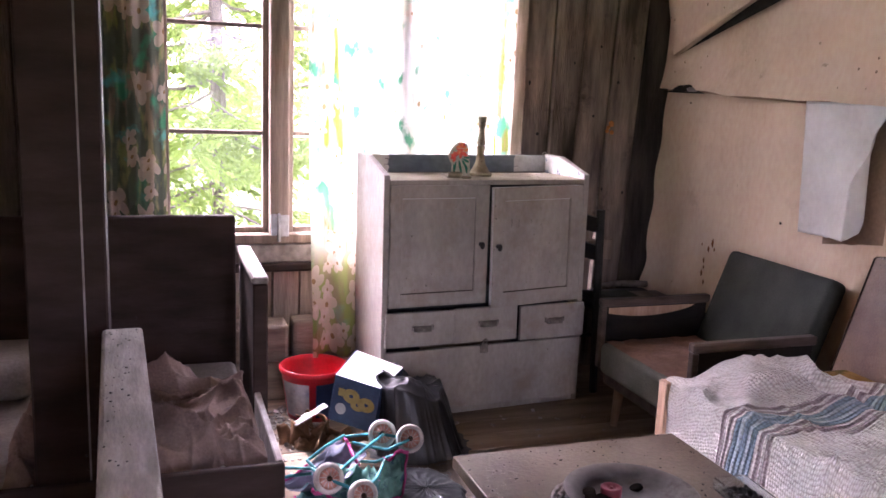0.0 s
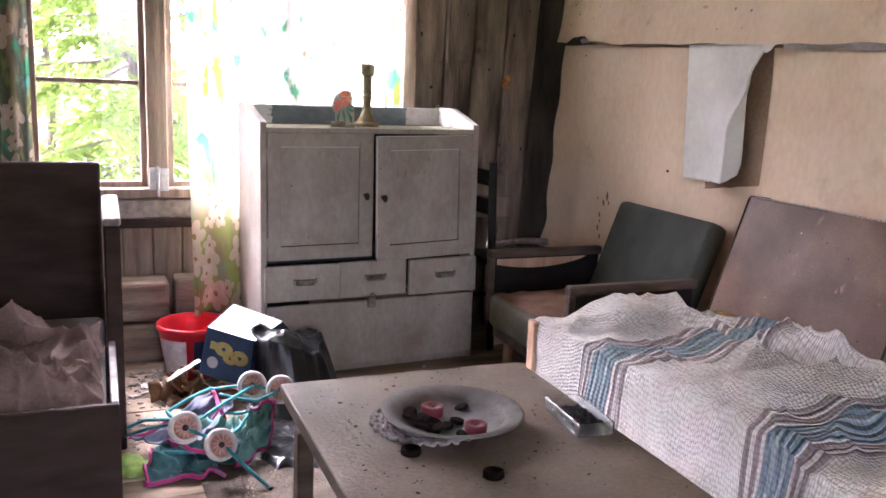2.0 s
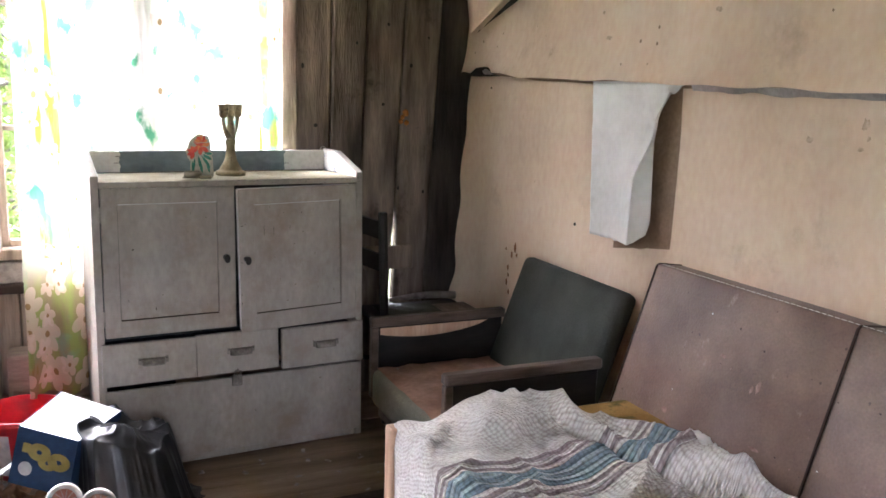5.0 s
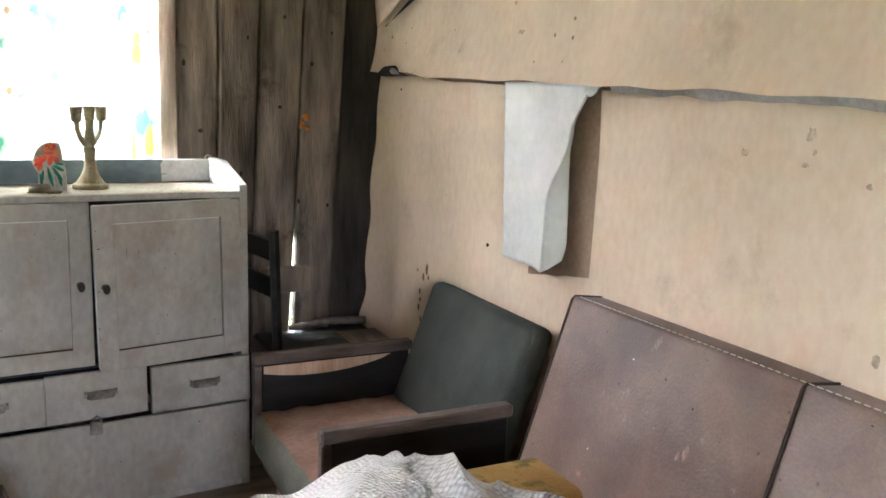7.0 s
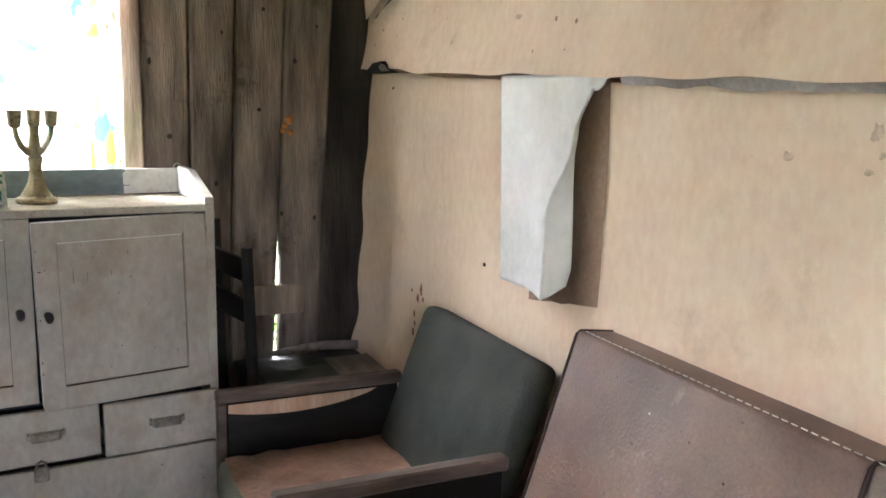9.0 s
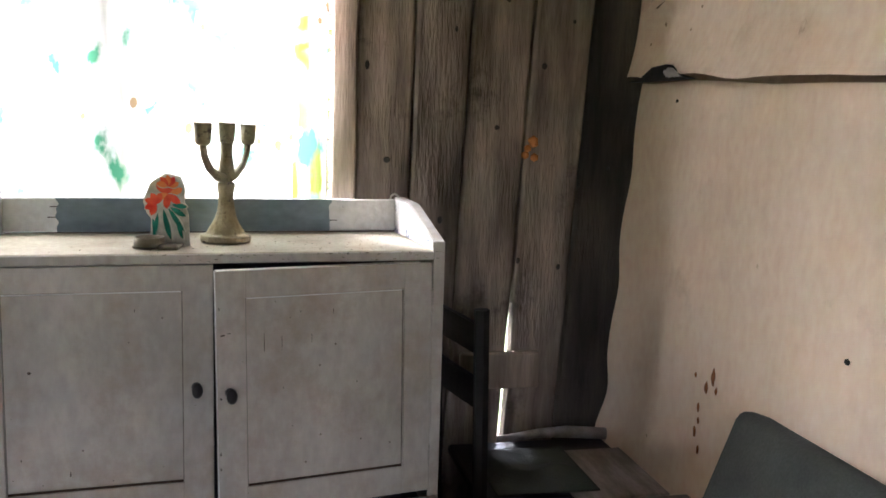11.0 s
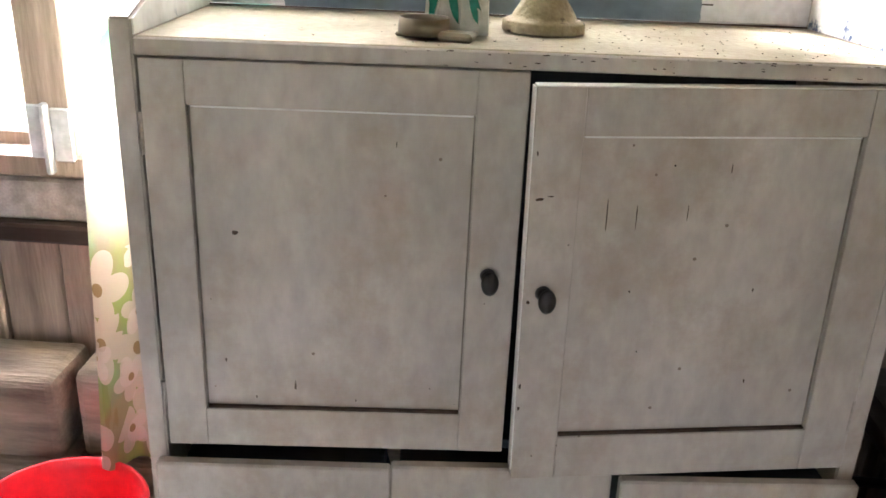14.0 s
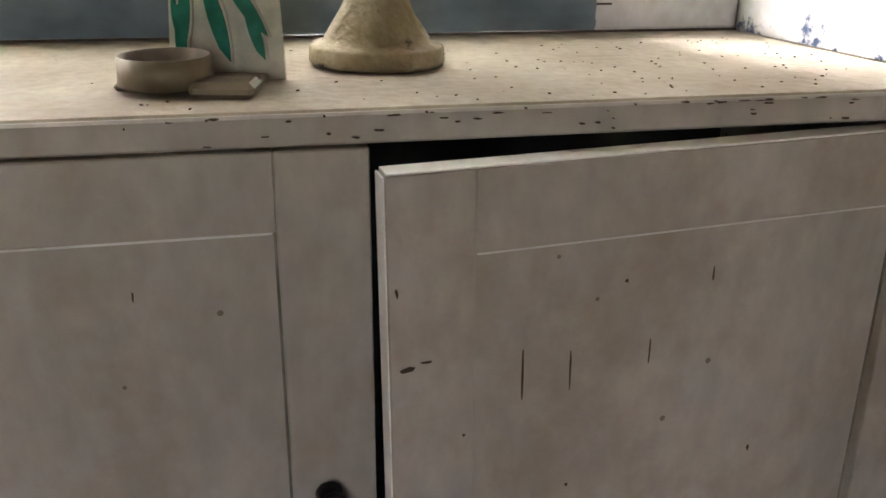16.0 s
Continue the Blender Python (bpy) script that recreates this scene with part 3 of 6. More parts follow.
# heavy timbers lying along the foot of the window wall
for nm, x0, x1, z0, z1, y0 in (("timber", -0.9, 0.55, 0.19, 0.375, 3.95), ("timber", -0.9, 0.57, 0.0, 0.185, 3.94), ("timber", 0.575, 1.72, 0.18, 0.38, 3.98), ("timber", 0.58, 1.72, 0.0, 0.175, 3.97)):
    tagged(link(nm, box(x0, x1, y0, 4.12, z0, z1, 0.018, segs=2), "log"), "rough brown squared timber along the wall foot", "timber", "wall foot timbers")

# ---- the window ----
win = empty("window_1", pose(0, 0, 0), "brown wooden window of three lights with thin glazing bars", "window", kind="structure")
fy0, fy1 = 4.13, 4.25
part("casing", box(1.705, 1.772, YB - 0.035, YB + 0.03, 0.35, ZC - 0.02, 0.005), "casing", win, "pale weathered vertical casing board")
part("casing", box(-0.075, -0.005, YB - 0.03, YB + 0.03, 0.6, ZC - 0.02, 0.005), "casing", win)
part("window_sill", box(-0.07, 1.7, YB - 0.035, YB + 0.1, 0.735, 0.782, 0.006), "casing", win, "worn brown wooden sill")
part("apron_board", box(-0.07, 1.7, YB - 0.025, YB + 0.03, 0.64, 0.728, 0.006), "wood_worn", win, "grey board below the sill")
part("ledge", box(0.3, 1.7, YB - 0.05, YB - 0.01, 0.6, 0.639, 0.006), "wood_dark", win, "dark ledge below the sill")
part("window_frame", box(0.48, 0.572, YB - 0.03, fy1, WZ0, WZ1, 0.006), "casing", win, "upright brown post between the lights")
part("window_frame", box(1.06, 1.145, YB - 0.02, fy1, WZ0, WZ1, 0.006), "casing", win)
part("window_frame", box(WX0, WX1, fy0, fy1, WZ1 - 0.005, WZ1 + 0.06, 0.006), "casing", win)
for x0, x1 in ((0.0, 0.48), (0.572, 1.06), (1.145, 1.70)):
    part("sash_stile", box(x0, x0 + 0.028, 4.18, 4.215, WZ0, WZ1, 0.004), "casing", win)
    part("sash_stile", box(x1 - 0.028, x1, 4.18, 4.215, WZ0, WZ1, 0.004), "casing", win)
    part("sash_rail", box(x0 + 0.028, x1 - 0.028, 4.18, 4.215, WZ0, WZ0 + 0.035, 0.004), "casing", win)
    for z in (1.261, 1.755):
        part("glazing_bar", box(x0 + 0.028, x1 - 0.028, 4.185, 4.21, z - 0.011, z + 0.011, 0.004), "casing", win)
    for z0, z1 in ((WZ0 + 0.03, 1.25), (1.272, 1.744), (1.766, WZ1)):
        pane = part("pane", box(x0 + 0.026, x1 - 0.026, 4.195, 4.199, z0, z1, 0), "pane", win)
        pane.visible_shadow = False
latch = empty("window_latch", pose(0.527, YB - 0.03, 0.82), "dull grey metal window latch on a brown post", "latch")
part("plate", box(-0.042, -0.012, -0.008, 0.0, -0.045, 0.06, 0.003), "zinc", latch)
part("plate", box(0.004, 0.044, -0.008, 0.0, -0.05, 0.055, 0.003), "zinc", latch)
part("bolt", box(-0.011, 0.003, -0.02, 0.0, -0.075, 0.065, 0.004), "zinc", latch, "grey bolt")


def curtain(name, x0, x1, z0, z1, y, folds, depth, label, seed, taper=0.0, slant=0.0):
    def f(u, v):
        z = z0 + (z1 - z0) * v
        xx = x0 + (x1 - x0) * u + taper * (1 - v) * (0.5 - u)
        w = math.sin(u * folds * 2 * math.pi + 1.3 * noise.noise((u * 3, v * 1.2, seed)) + seed)
        amp = depth * (0.75 + 0.5 * noise.noise((u * 4, seed, v)))
        return (xx + 0.008 * noise.noise((u * 9, v * 4, seed)), y - slant * (1 - v) ** 2 * max(0.0, min(1.0, (0.93 - xx) / 0.07)) + amp * w + 0.015 * noise.noise((u * 2, v * 2.5, seed + 4)), z + 0.012 * math.sin(u * folds * 6.28 + seed) * (1 - v))
    stretch = (x1 - x0) * 1.5
    ob = link(name, sheet(f, 120, 70, lambda u, v: (u * stretch + seed, v * (z1 - z0))), "curtain", smooth=True)
    return tagged(ob, label, "curtain", "curtains")


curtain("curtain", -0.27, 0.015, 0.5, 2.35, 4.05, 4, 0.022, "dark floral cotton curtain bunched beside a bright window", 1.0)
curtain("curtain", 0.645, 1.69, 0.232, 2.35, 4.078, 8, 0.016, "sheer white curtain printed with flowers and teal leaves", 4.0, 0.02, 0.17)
tagged(link("curtain_rail", tube([(-0.3, 4.06, 2.36), (1.72, 4.06, 2.36)], 0.009), "metal", smooth=True), "thin metal curtain rail above a window", "curtain rail")

# ---- boards on the right wall ----


def seam(y):
    return 1.502 + 0.03 * (y - 3.0) + 0.012 * noise.noise((y * 3, 0.2, 0))


def lower_board(u, v):
    y = YF + (4.155 - YF) * u
    y = min(y, 4.118 + 0.012 * noise.noise((v * 9, 1, 2)))
    z = seam(y) * v
    bulge = 0.02 * fbm((y * 0.9, z * 1.1, 3), 1.0) + 0.02 * math.exp(-((y - 3.86 - 0.03 * math.sin(z * 4)) / 0.05) ** 2) * min(1, 2.2 * (1.25 - z) if z < 1.25 else 0)
    bulge += 0.075 * max(0.0, min(1.0, (1.55 - z) / 1.1)) * math.exp(-max(0.0, 4.12 - y) / 0.055)
    return (XR - 0.004 - max(-0.018, bulge), y, z)


def upper_board(u, v):
    y = YF + (4.145 - YF) * u
    z0 = seam(y) + 0.012 + 0.01 * noise.noise((y * 5, 3, 1))
    z = z0 + (ZC - z0) * v
    # the lower lip stands off the wall, and a fold rises slantwise near the corner
    lip = 0.055 * math.exp(-v * 9) * (0.6 + 0.6 * noise.noise((y * 1.3, 7, 0))) + 0.012 * math.exp(-v * 9)
    fold = 0.035 * math.exp(-(((y - 3.78) + (z - 1.85) * 1.6) / 0.05) ** 2) * (z > 1.7)
    return (XR - 0.012 - max(0, lip) - 0.012 * fbm((y, z, 8), 1.2) - fold, y, z)


lb = tagged(link("wall_board", sheet(lower_board, 150, 50), "paper", smooth=True), "buff stained wall board, edges curling near the corner", "wall board", kind="structure")
ub = tagged(link("wall_board", sheet(upper_board, 150, 40), "paper", smooth=True), "buff upper wall board with a bulging lower lip", "wall board", kind="structure")
# black slab in place of the shade within the open seam
gp = bmesh.new()
pts = [(4.06, -0.004), (3.98, 0.004), (3.91, 0.03), (3.83, 0.034), (3.79, 0.012), (3.7, -0.002), (3.83, -0.008)]
gp.faces.new([gp.verts.new((XR - 0.075, y, seam(y) + 0.004 + dz)) for y, dz in pts])
gx = bmesh.ops.extrude_face_region(gp, geom=gp.faces[:])["geom"]
bmesh.ops.translate(gp, verts=[v for v in gx if isinstance(v, bmesh.types.BMVert)], vec=(0.02, 0, 0))
bmesh.ops.recalc_face_normals(gp, faces=gp.faces[:])
tagged(link("seam_gap", gp, "hole"), "torn gap along the board seam, its shade a black slab", "gap", kind="structure")
tagged(link("seam_shred", sheet(lambda u, v: (XR - 0.077 - 0.01 * v, 3.82 - 0.09 * u, seam(3.8) + 0.004 + 0.024 * v * math.sin(math.pi * (0.2 + 0.75 * u)) + 0.006 * noise.noise((u * 9, v, 0))), 14, 3), "wood_worn"), "grey shred of paper in the board seam", "paper shred", kind="structure")
tagged(link("seam_paper", sheet(lambda u, v: (XR - 0.034 - 0.012 * v, 1.0 + 1.47 * u, seam(1.0 + 1.47 * u) - 0.006 + 0.022 * v + (1 - v) * 0.012 * noise.noise((u * 14, v, 0))), 90, 2), "mattress"), "pale torn paper edge along the board seam", "paper edge", kind="structure")


def tear(u, v):
    # a slit that opens upwards between two overlapping sheets
    y, z = 3.95 - 0.75 * u, 1.725 + 0.30 * u
    return (XR - 0.05 - 0.006 * v, y - 0.03 * v * u, z - 0.075 * u * v + 0.002)


# near-black sheet stands for the shade inside the slit
tagged(link("board_tear", sheet(tear, 12, 2), "hole"), "long slanting tear in the upper wall board, its shade a black sheet", "tear", kind="structure")
tagged(solid(link("board_overlap", sheet(lambda u, v: (XR - 0.062 - 0.02 * (1 - v), 3.97 - 0.77 * u + 0.16 * v * (1 - u), 1.722 + 0.31 * u + (0.02 + 0.4 * (1 - u)) * v), 14, 8), "paper", smooth=True), 0.004), "buff board corner overlapping a tear", "wall board", kind="structure")


# torn bare board; its brown also holds the shadow beside the flap
def bare_patch(u, v):
    y = 2.86 - (2.86 - 2.547) * u
    z0 = 0.925 + 0.05 * u
    z = z0 + (1.49 - z0) * v
    return (lower_board((y - YF) / (4.155 - YF), z / seam(y))[0] - 0.003, y + 0.006 * noise.noise((v * 8, u, 0)) * (u > 0.9), z + 0.005 * noise.noise((u * 9, v, 3)) * (v < 0.1))


tagged(link("bare_patch", sheet(bare_patch, 8, 8), "paper_back"), "bare brown patch where wall paper was torn away, shade painted in", "bare patch", kind="structure")


def between(z, stops):
    for (a, p), (b_, q) in zip(stops, stops[1:]):
        if z <= b_:
            k = max(0.0, (z - a) / (b_ - a))
            return p + (q - p) * k * k * (3 - 2 * k)
    return stops[-1][1]


def flap(u, v):
    # hangs from the seam; a crease runs slantwise down it, and beyond the crease the sheet turns back to the wall
    z = 0.955 + (1.51 - 0.955) * v
    left = 2.992 + 0.036 * v + 0.004 * noise.noise((v * 14, 3, 0))
    crease = between(z, ((0.95, 2.678), (1.17, 2.684), (1.36, 2.622), (1.51, 2.565)))
    off = between(z, ((0.95, 0.062), (1.17, 0.052), (1.36, 0.026), (1.51, 0.012)))
    free = between(z, ((0.95, 2.650), (1.04, 2.634), (1.31, 2.642), (1.38, 2.630), (1.51, 2.562)))
    if u < 0.8:
        k = u / 0.8
        y, d = left + (crease - left) * k, 0.007 + off * k ** 2.4 + 0.004 * math.sin(k * 9 + v * 3) * k * (1 - k)
    else:
        k = (u - 0.8) / 0.2
        y, d = crease + (free - crease) * k, 0.007 + off + (0.006 - off) * k ** 0.8
    z += (1 - v) ** 6 * (0.016 * u + 0.035 * max(0, u - 0.8) / 0.2) + (1 - v) ** 10 * 0.004 * noise.noise((u * 12, 0, 5))
    return (XR - 0.018 - d, y, z)


tagged(solid(link("paper_flap", sheet(flap, 60, 50), "flap", smooth=True), 0.0025), "torn white paper flap hanging off a buff wall", "paper flap")
tagged(solid(link("paper_scrap", sheet(lambda u, v: (XR - 0.03 - 0.015 * (1 - v), 2.578 - 0.092 * u, 1.522 - (1 - v) * (0.038 + 0.02 * math.sin(math.pi * min(1, u * 1.3)) - 0.02 * u + 0.005 * noise.noise((u * 14, 0, 2)))), 16, 5), "flap"), 0.002), "small torn paper scrap below the seam", "paper scrap")

rng = random.Random(5)
for y, z, r in ((3.6, 0.79, 0.014), (3.63, 0.755, 0.01), (3.665, 0.69, 0.008), (3.675, 0.62, 0.009), (3.66, 0.655, 0.006), (3.58, 0.76, 0.006), (3.65, 0.58, 0.007), (3.69, 0.77, 0.005)):
    b = bmesh.new()
    bmesh.ops.create_icosphere(b, subdivisions=2, radius=1)
    for v in b.verts:
        v.co = Vector((v.co.x * 0.004, v.co.y * r * 0.7, v.co.z * r * 1.6)) * (1 + 0.5 * noise.noise(v.co * 2 + Vector((y * 9, z * 9, 0))))
    b.transform(pose(lower_board((y - YF) / (4.155 - YF), z / seam(y))[0], y, z))
    tagged(link("stain", b, "rust"), "rust brown stain on the buff wall board", "stain", "wall stains", kind="structure")
# black lumps painted as the shade of small holes
for y, z, r, mt in ((3.123, 0.97, 0.008, "hole"), (2.3, 0.8, 0.006, "hole"), (3.9, 1.48, 0.006, "hole")):
    b = bmesh.new()
    bmesh.ops.create_icosphere(b, subdivisions=2, radius=1)
    for v in b.verts:
        v.co = Vector((v.co.x * 0.003, v.co.y * r, v.co.z * r * 0.8)) * (1 + 0.4 * noise.noise(v.co * 2))
    b.transform(pose(lower_board((y - YF) / (4.155 - YF), z / seam(y))[0] - 0.001, y, z))
    tagged(link("hole", b, mt), "small hole in the wall board, its shade a black lump", "hole", "wall holes", kind="structure")
for y, z, w, h in ((2.027, 1.362, 0.017, 0.012), (1.87, 1.348, 0.014, 0.008), (1.862, 1.41, 0.016, 0.022), (1.85, 1.375, 0.008, 0.01), (1.72, 1.32, 0.01, 0.008), (1.66, 1.0, 0.012, 0.02), (2.4, 1.72, 0.02, 0.012), (2.95, 1.66, 0.024, 0.01), (3.32, 1.62, 0.014, 0.02), (3.0, 1.75, 0.012, 0.01), (3.45, 1.1, 0.006, 0.008)):
    upper = z > seam(y)
    sm = bmesh.new()
    n = 16
    ring = [(y + w * (0.7 + 0.5 * noise.noise((math.cos(6.283 * k / n) * 2, math.sin(6.283 * k / n) * 2, y * 9))) * math.cos(6.283 * k / n), z + h * (0.7 + 0.5 * noise.noise((math.cos(6.283 * k / n) * 2, math.sin(6.283 * k / n) * 2, z * 9))) * math.sin(6.283 * k / n)) for k in range(n)]
    sm.faces.new([sm.verts.new(((upper_board((p - YF) / (4.145 - YF), (q - seam(p) - 0.012) / (ZC - seam(p) - 0.012))[0] if upper else lower_board((p - YF) / (4.155 - YF), q / seam(p))[0]) - 0.0025, p, q)) for p, q in ring])
    tagged(link("smudge", sm, "smudge"), "faint brown smudge on the buff wall board", "smudge", "wall smudges", kind="structure")
b = bmesh.new()
for k in range(7):
    bmesh.ops.create_icosphere(b, subdivisions=1, radius=rng.uniform(0.008, 0.016), matrix=pose(2.285 + rng.uniform(-0.016, 0.016), 4.128, 1.33 + rng.uniform(-0.03, 0.03)))
tagged(link("fungus", b, "fungus", smooth=True), "orange fungus growing on dark wall planks", "fungus")

# ---- cabinet ----
W, D, H = 1.022, 0.385, 1.098
XA, XB, TS = -0.006, 1.028, 0.027                # outer faces and thickness of the sides
cab = empty("cabinet", pose(0.905, 3.58, 0.006, -1.0, 0, 4.2), "grey-white painted wooden cabinet with two doors and three drawers", "cabinet")


def side_board(x, t, prof, bevel=0.0025):
    """An upright board between x and x + t cut to a profile of (y, z) pairs."""
    b = bmesh.new()
    a = [b.verts.new((x, y, z)) for y, z in prof]
    c = [b.verts.new((x + t, y, z)) for y, z in prof]
    b.faces.new(a[::-1]), b.faces.new(c)
    for k in range(len(prof)):
        b.faces.new((a[k], a[(k + 1) % len(prof)], c[(k + 1) % len(prof)], c[k]))
    bmesh.ops.recalc_face_normals(b, faces=b.faces[:])
    bmesh.ops.bevel(b, geom=b.edges[:], offset=bevel, segments=2, affect="EDGES")
    return b


SIDE = ((-0.016, 0.0), (D, 0.0), (D, H + 0.094), (D - 0.15, H + 0.091), (D - 0.17, H + 0.089), (-0.016, H + 0.021))
WING = ((-0.011, H + 0.001), (D - 0.018, H + 0.001), (D - 0.018, H + 0.09), (D - 0.15, H + 0.088), (-0.011, H + 0.02))
part("side", side_board(XA, TS, SIDE), "cab", cab, "painted side board with sloped upper end")
part("side", side_board(XB - TS, TS, SIDE), "cab", cab, "painted side board with sloped upper end")
part("wing_face", side_board(XA + TS, 0.002, WING, 0.0006), "paint_white", cab, "white inner face of the end board")
part("wing_face", side_board(XB - TS - 0.002, 0.002, WING, 0.0006), "flaking", cab, "white inner face flaking to blue")
I0, I1 = XA + TS + 0.0005, XB - TS - 0.0005
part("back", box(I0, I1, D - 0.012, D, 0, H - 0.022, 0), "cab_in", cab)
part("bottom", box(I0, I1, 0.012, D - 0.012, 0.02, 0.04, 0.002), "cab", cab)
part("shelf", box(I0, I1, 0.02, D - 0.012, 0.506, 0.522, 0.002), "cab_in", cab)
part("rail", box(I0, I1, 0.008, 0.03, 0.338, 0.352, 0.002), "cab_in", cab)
part("plinth", box(I0, I1, -0.012, 0.01, 0.0, 0.03, 0.003), "cab", cab)
part("top", box(I0, I1, -0.010, D, H - 0.022, H, 0.003), "dust_top", cab, "dusty yellowed top board")
part("top_edge", box(I0, I1, -0.0165, -0.0105, H - 0.0225, H - 0.001, 0.002), "cab", cab)
part("back_seam", box(I0, I1, D - 0.0185, D - 0.016, H + 0.0005, H + 0.003, 0), "crack", cab, "dirty joint behind the top board")
# raised back, its middle repainted blue-grey with ragged ends
part("upstand", box(I0, I1, D - 0.016, D, H + 0.003, H + 0.088, 0.003), "paint_white", cab, "low raised back, white paint")
b = bmesh.new()
lo, hi = [], []
for k in range(13):
    z = H + 0.0035 + 0.084 * k / 12
    lo.append(b.verts.new((0.145 + 0.012 * noise.noise((k * 0.45, 2, 0)), D - 0.0178, z)))
    hi.append(b.verts.new((0.818 + 0.016 * noise.noise((k * 0.4, 7, 0)), D - 0.0178, z)))
for k in range(12):
    b.faces.new((lo[k], hi[k], hi[k + 1], lo[k + 1]))
solid(part("upstand_patch", b, "cab_blue", cab, "faded blue paint patch"), 0.0015, 1)
for x, z, w in ((0.822, H + 0.032, 0.016), (0.135, H + 0.04, 0.012), (0.139, H + 0.066, 0.01)):
    part("scratch", box(x - w, x + w, D - 0.0185, D - 0.0175, z - 0.0012, z + 0.0012, 0), "crack", cab, "dark scratch in the paint")


def door(x0, x1, z0, z1, hinge, angle, knob_x, nm, sag=0.0, s=0.055, s1=0.064, st_=0.056, sb=0.06):
    """A framed door about its hinge edge; angle opens it forwards."""
    d = empty(nm, pose(hinge - 0.014 * sag, 0.0, 0, 0, sag, angle), "painted frame-and-panel door", "")
    del d["label"]
    d.parent = cab
    a, c = x0 - hinge, x1 - hinge
    part("stile", box(a, a + s, -0.018, 0.002, z0, z1, 0.0012), "cab", d)
    part("stile", box(c - s1, c, -0.018, 0.002, z0, z1, 0.0012), "cab", d)
    part("rail", box(a + s - 0.0002, c - s1 + 0.0002, -0.0176, 0.002, z1 - st_, z1, 0.0012), "cab", d)
    part("rail", box(a + s - 0.0002, c - s1 + 0.0002, -0.0176, 0.002, z0, z0 + sb, 0.0012), "cab", d)
    part("panel", box(a + s - 0.004, c - s1 + 0.004, -0.0085, -0.001, z0 + sb - 0.004, z1 - st_ + 0.004, 0), "cab", d)
    e = 0.0022
    for u in (a + s, c - s1 - e):
        part("groove", box(u, u + e, -0.0094, -0.008, z0 + sb + 0.002, z1 - st_ - 0.002, 0), "groove", d, "grimy panel groove")
    # whiter bead paints the light along the panel's top edge
    part("bead", box(a + s + 0.003, c - s1 - 0.003, -0.0125, -0.008, z1 - st_ - 0.0035, z1 - st_ - 0.0003, 0.001), "paint_white", d, "white panel edge painted as catching light")
    part("ledge_dirt", box(a + s + 0.002, c - s1 - 0.002, -0.0168, -0.0086, z0 + sb + 0.0002, z0 + sb + 0.0036, 0.001), "crack", d, "dark dirt on the panel ledge")
    k = lathe([(0.0, 0), (0.0105, 0.0), (0.0085, 0.006), (0.0075, 0.012), (0, 0.014)], 16)
    k.transform(pose(knob_x - hinge, -0.018, 0.803, 90, 0, 0))
    part("knob_neck", k, "knob", d, "", True)
    k = lathe([(0, 0), (0.008, 0.001), (0.0115, 0.005), (0.0115, 0.009), (0.008, 0.013), (0, 0.015)], 18)
    k.transform(pose(knob_x - hinge + 0.002, -0.029, 0.799, 90, 0, 0) @ Matrix.Diagonal((1, 1.45, 1, 1)))
    part("knob", k, "knob", d, "dark oval knob", True)
    return d


door(0.0255, 0.502, 0.526, 1.0735, 0.0255, 0, 0.465, "door")
door(0.506, 0.998, 0.514, 1.071, 0.998, 4.4, 0.532, "door", -0.8, 0.062, 0.067, 0.06, 0.068)
hinge_m = pose(1.0092, 0, 0, 0, -0.8, 4.4) @ pose(-0.998, 0, 0)
# white strips put the skylight on the door's edges into the colour
part("door_edge", box(0.5043, 0.5058, -0.0182, 0.0015, 0.53, 1.0705, 0.0004, m=hinge_m), "lit_white", cab, "white door edge brightened to look window-lit")
part("door_edge", box(0.507, 0.97, -0.0182, 0.0015, 1.0711, 1.0727, 0.0004, m=hinge_m), "lit_white", cab, "white door edge brightened to look window-lit")
for z in (0.98, 0.6):
    part("hinge", tube([(0.9995, -0.0155, z - 0.027), (0.9995, -0.0155, z + 0.027)], 0.0042), "metal", cab)
    part("hinge", tube([(0.0233, -0.0155, z - 0.027), (0.0233, -0.0155, z + 0.027)], 0.0042), "metal", cab)


rngc = random.Random(14)


def fleck(x, y, z, w, h, m=None, t=0.0012):
    """A thin ragged chip in the paint."""
    b = bmesh.new()
    n = 9
    ring = []
    for k in range(n):
        a = 2 * math.pi * k / n
        q = rngc.uniform(0.5, 1.1)
        ring.append((x + w * q * math.cos(a), z + h * q * math.sin(a)))
    f = [b.verts.new((p, y - t, q)) for p, q in ring]
    c = [b.verts.new((p, y + t, q)) for p, q in ring]
    b.faces.new(f), b.faces.new(c[::-1])
    for k in range(n):
        b.faces.new((f[k], c[k], c[(k + 1) % n], f[(k + 1) % n]))
    bmesh.ops.recalc_face_normals(b, faces=b.faces[:])
    if m is not None:
        b.transform(m)
    return b


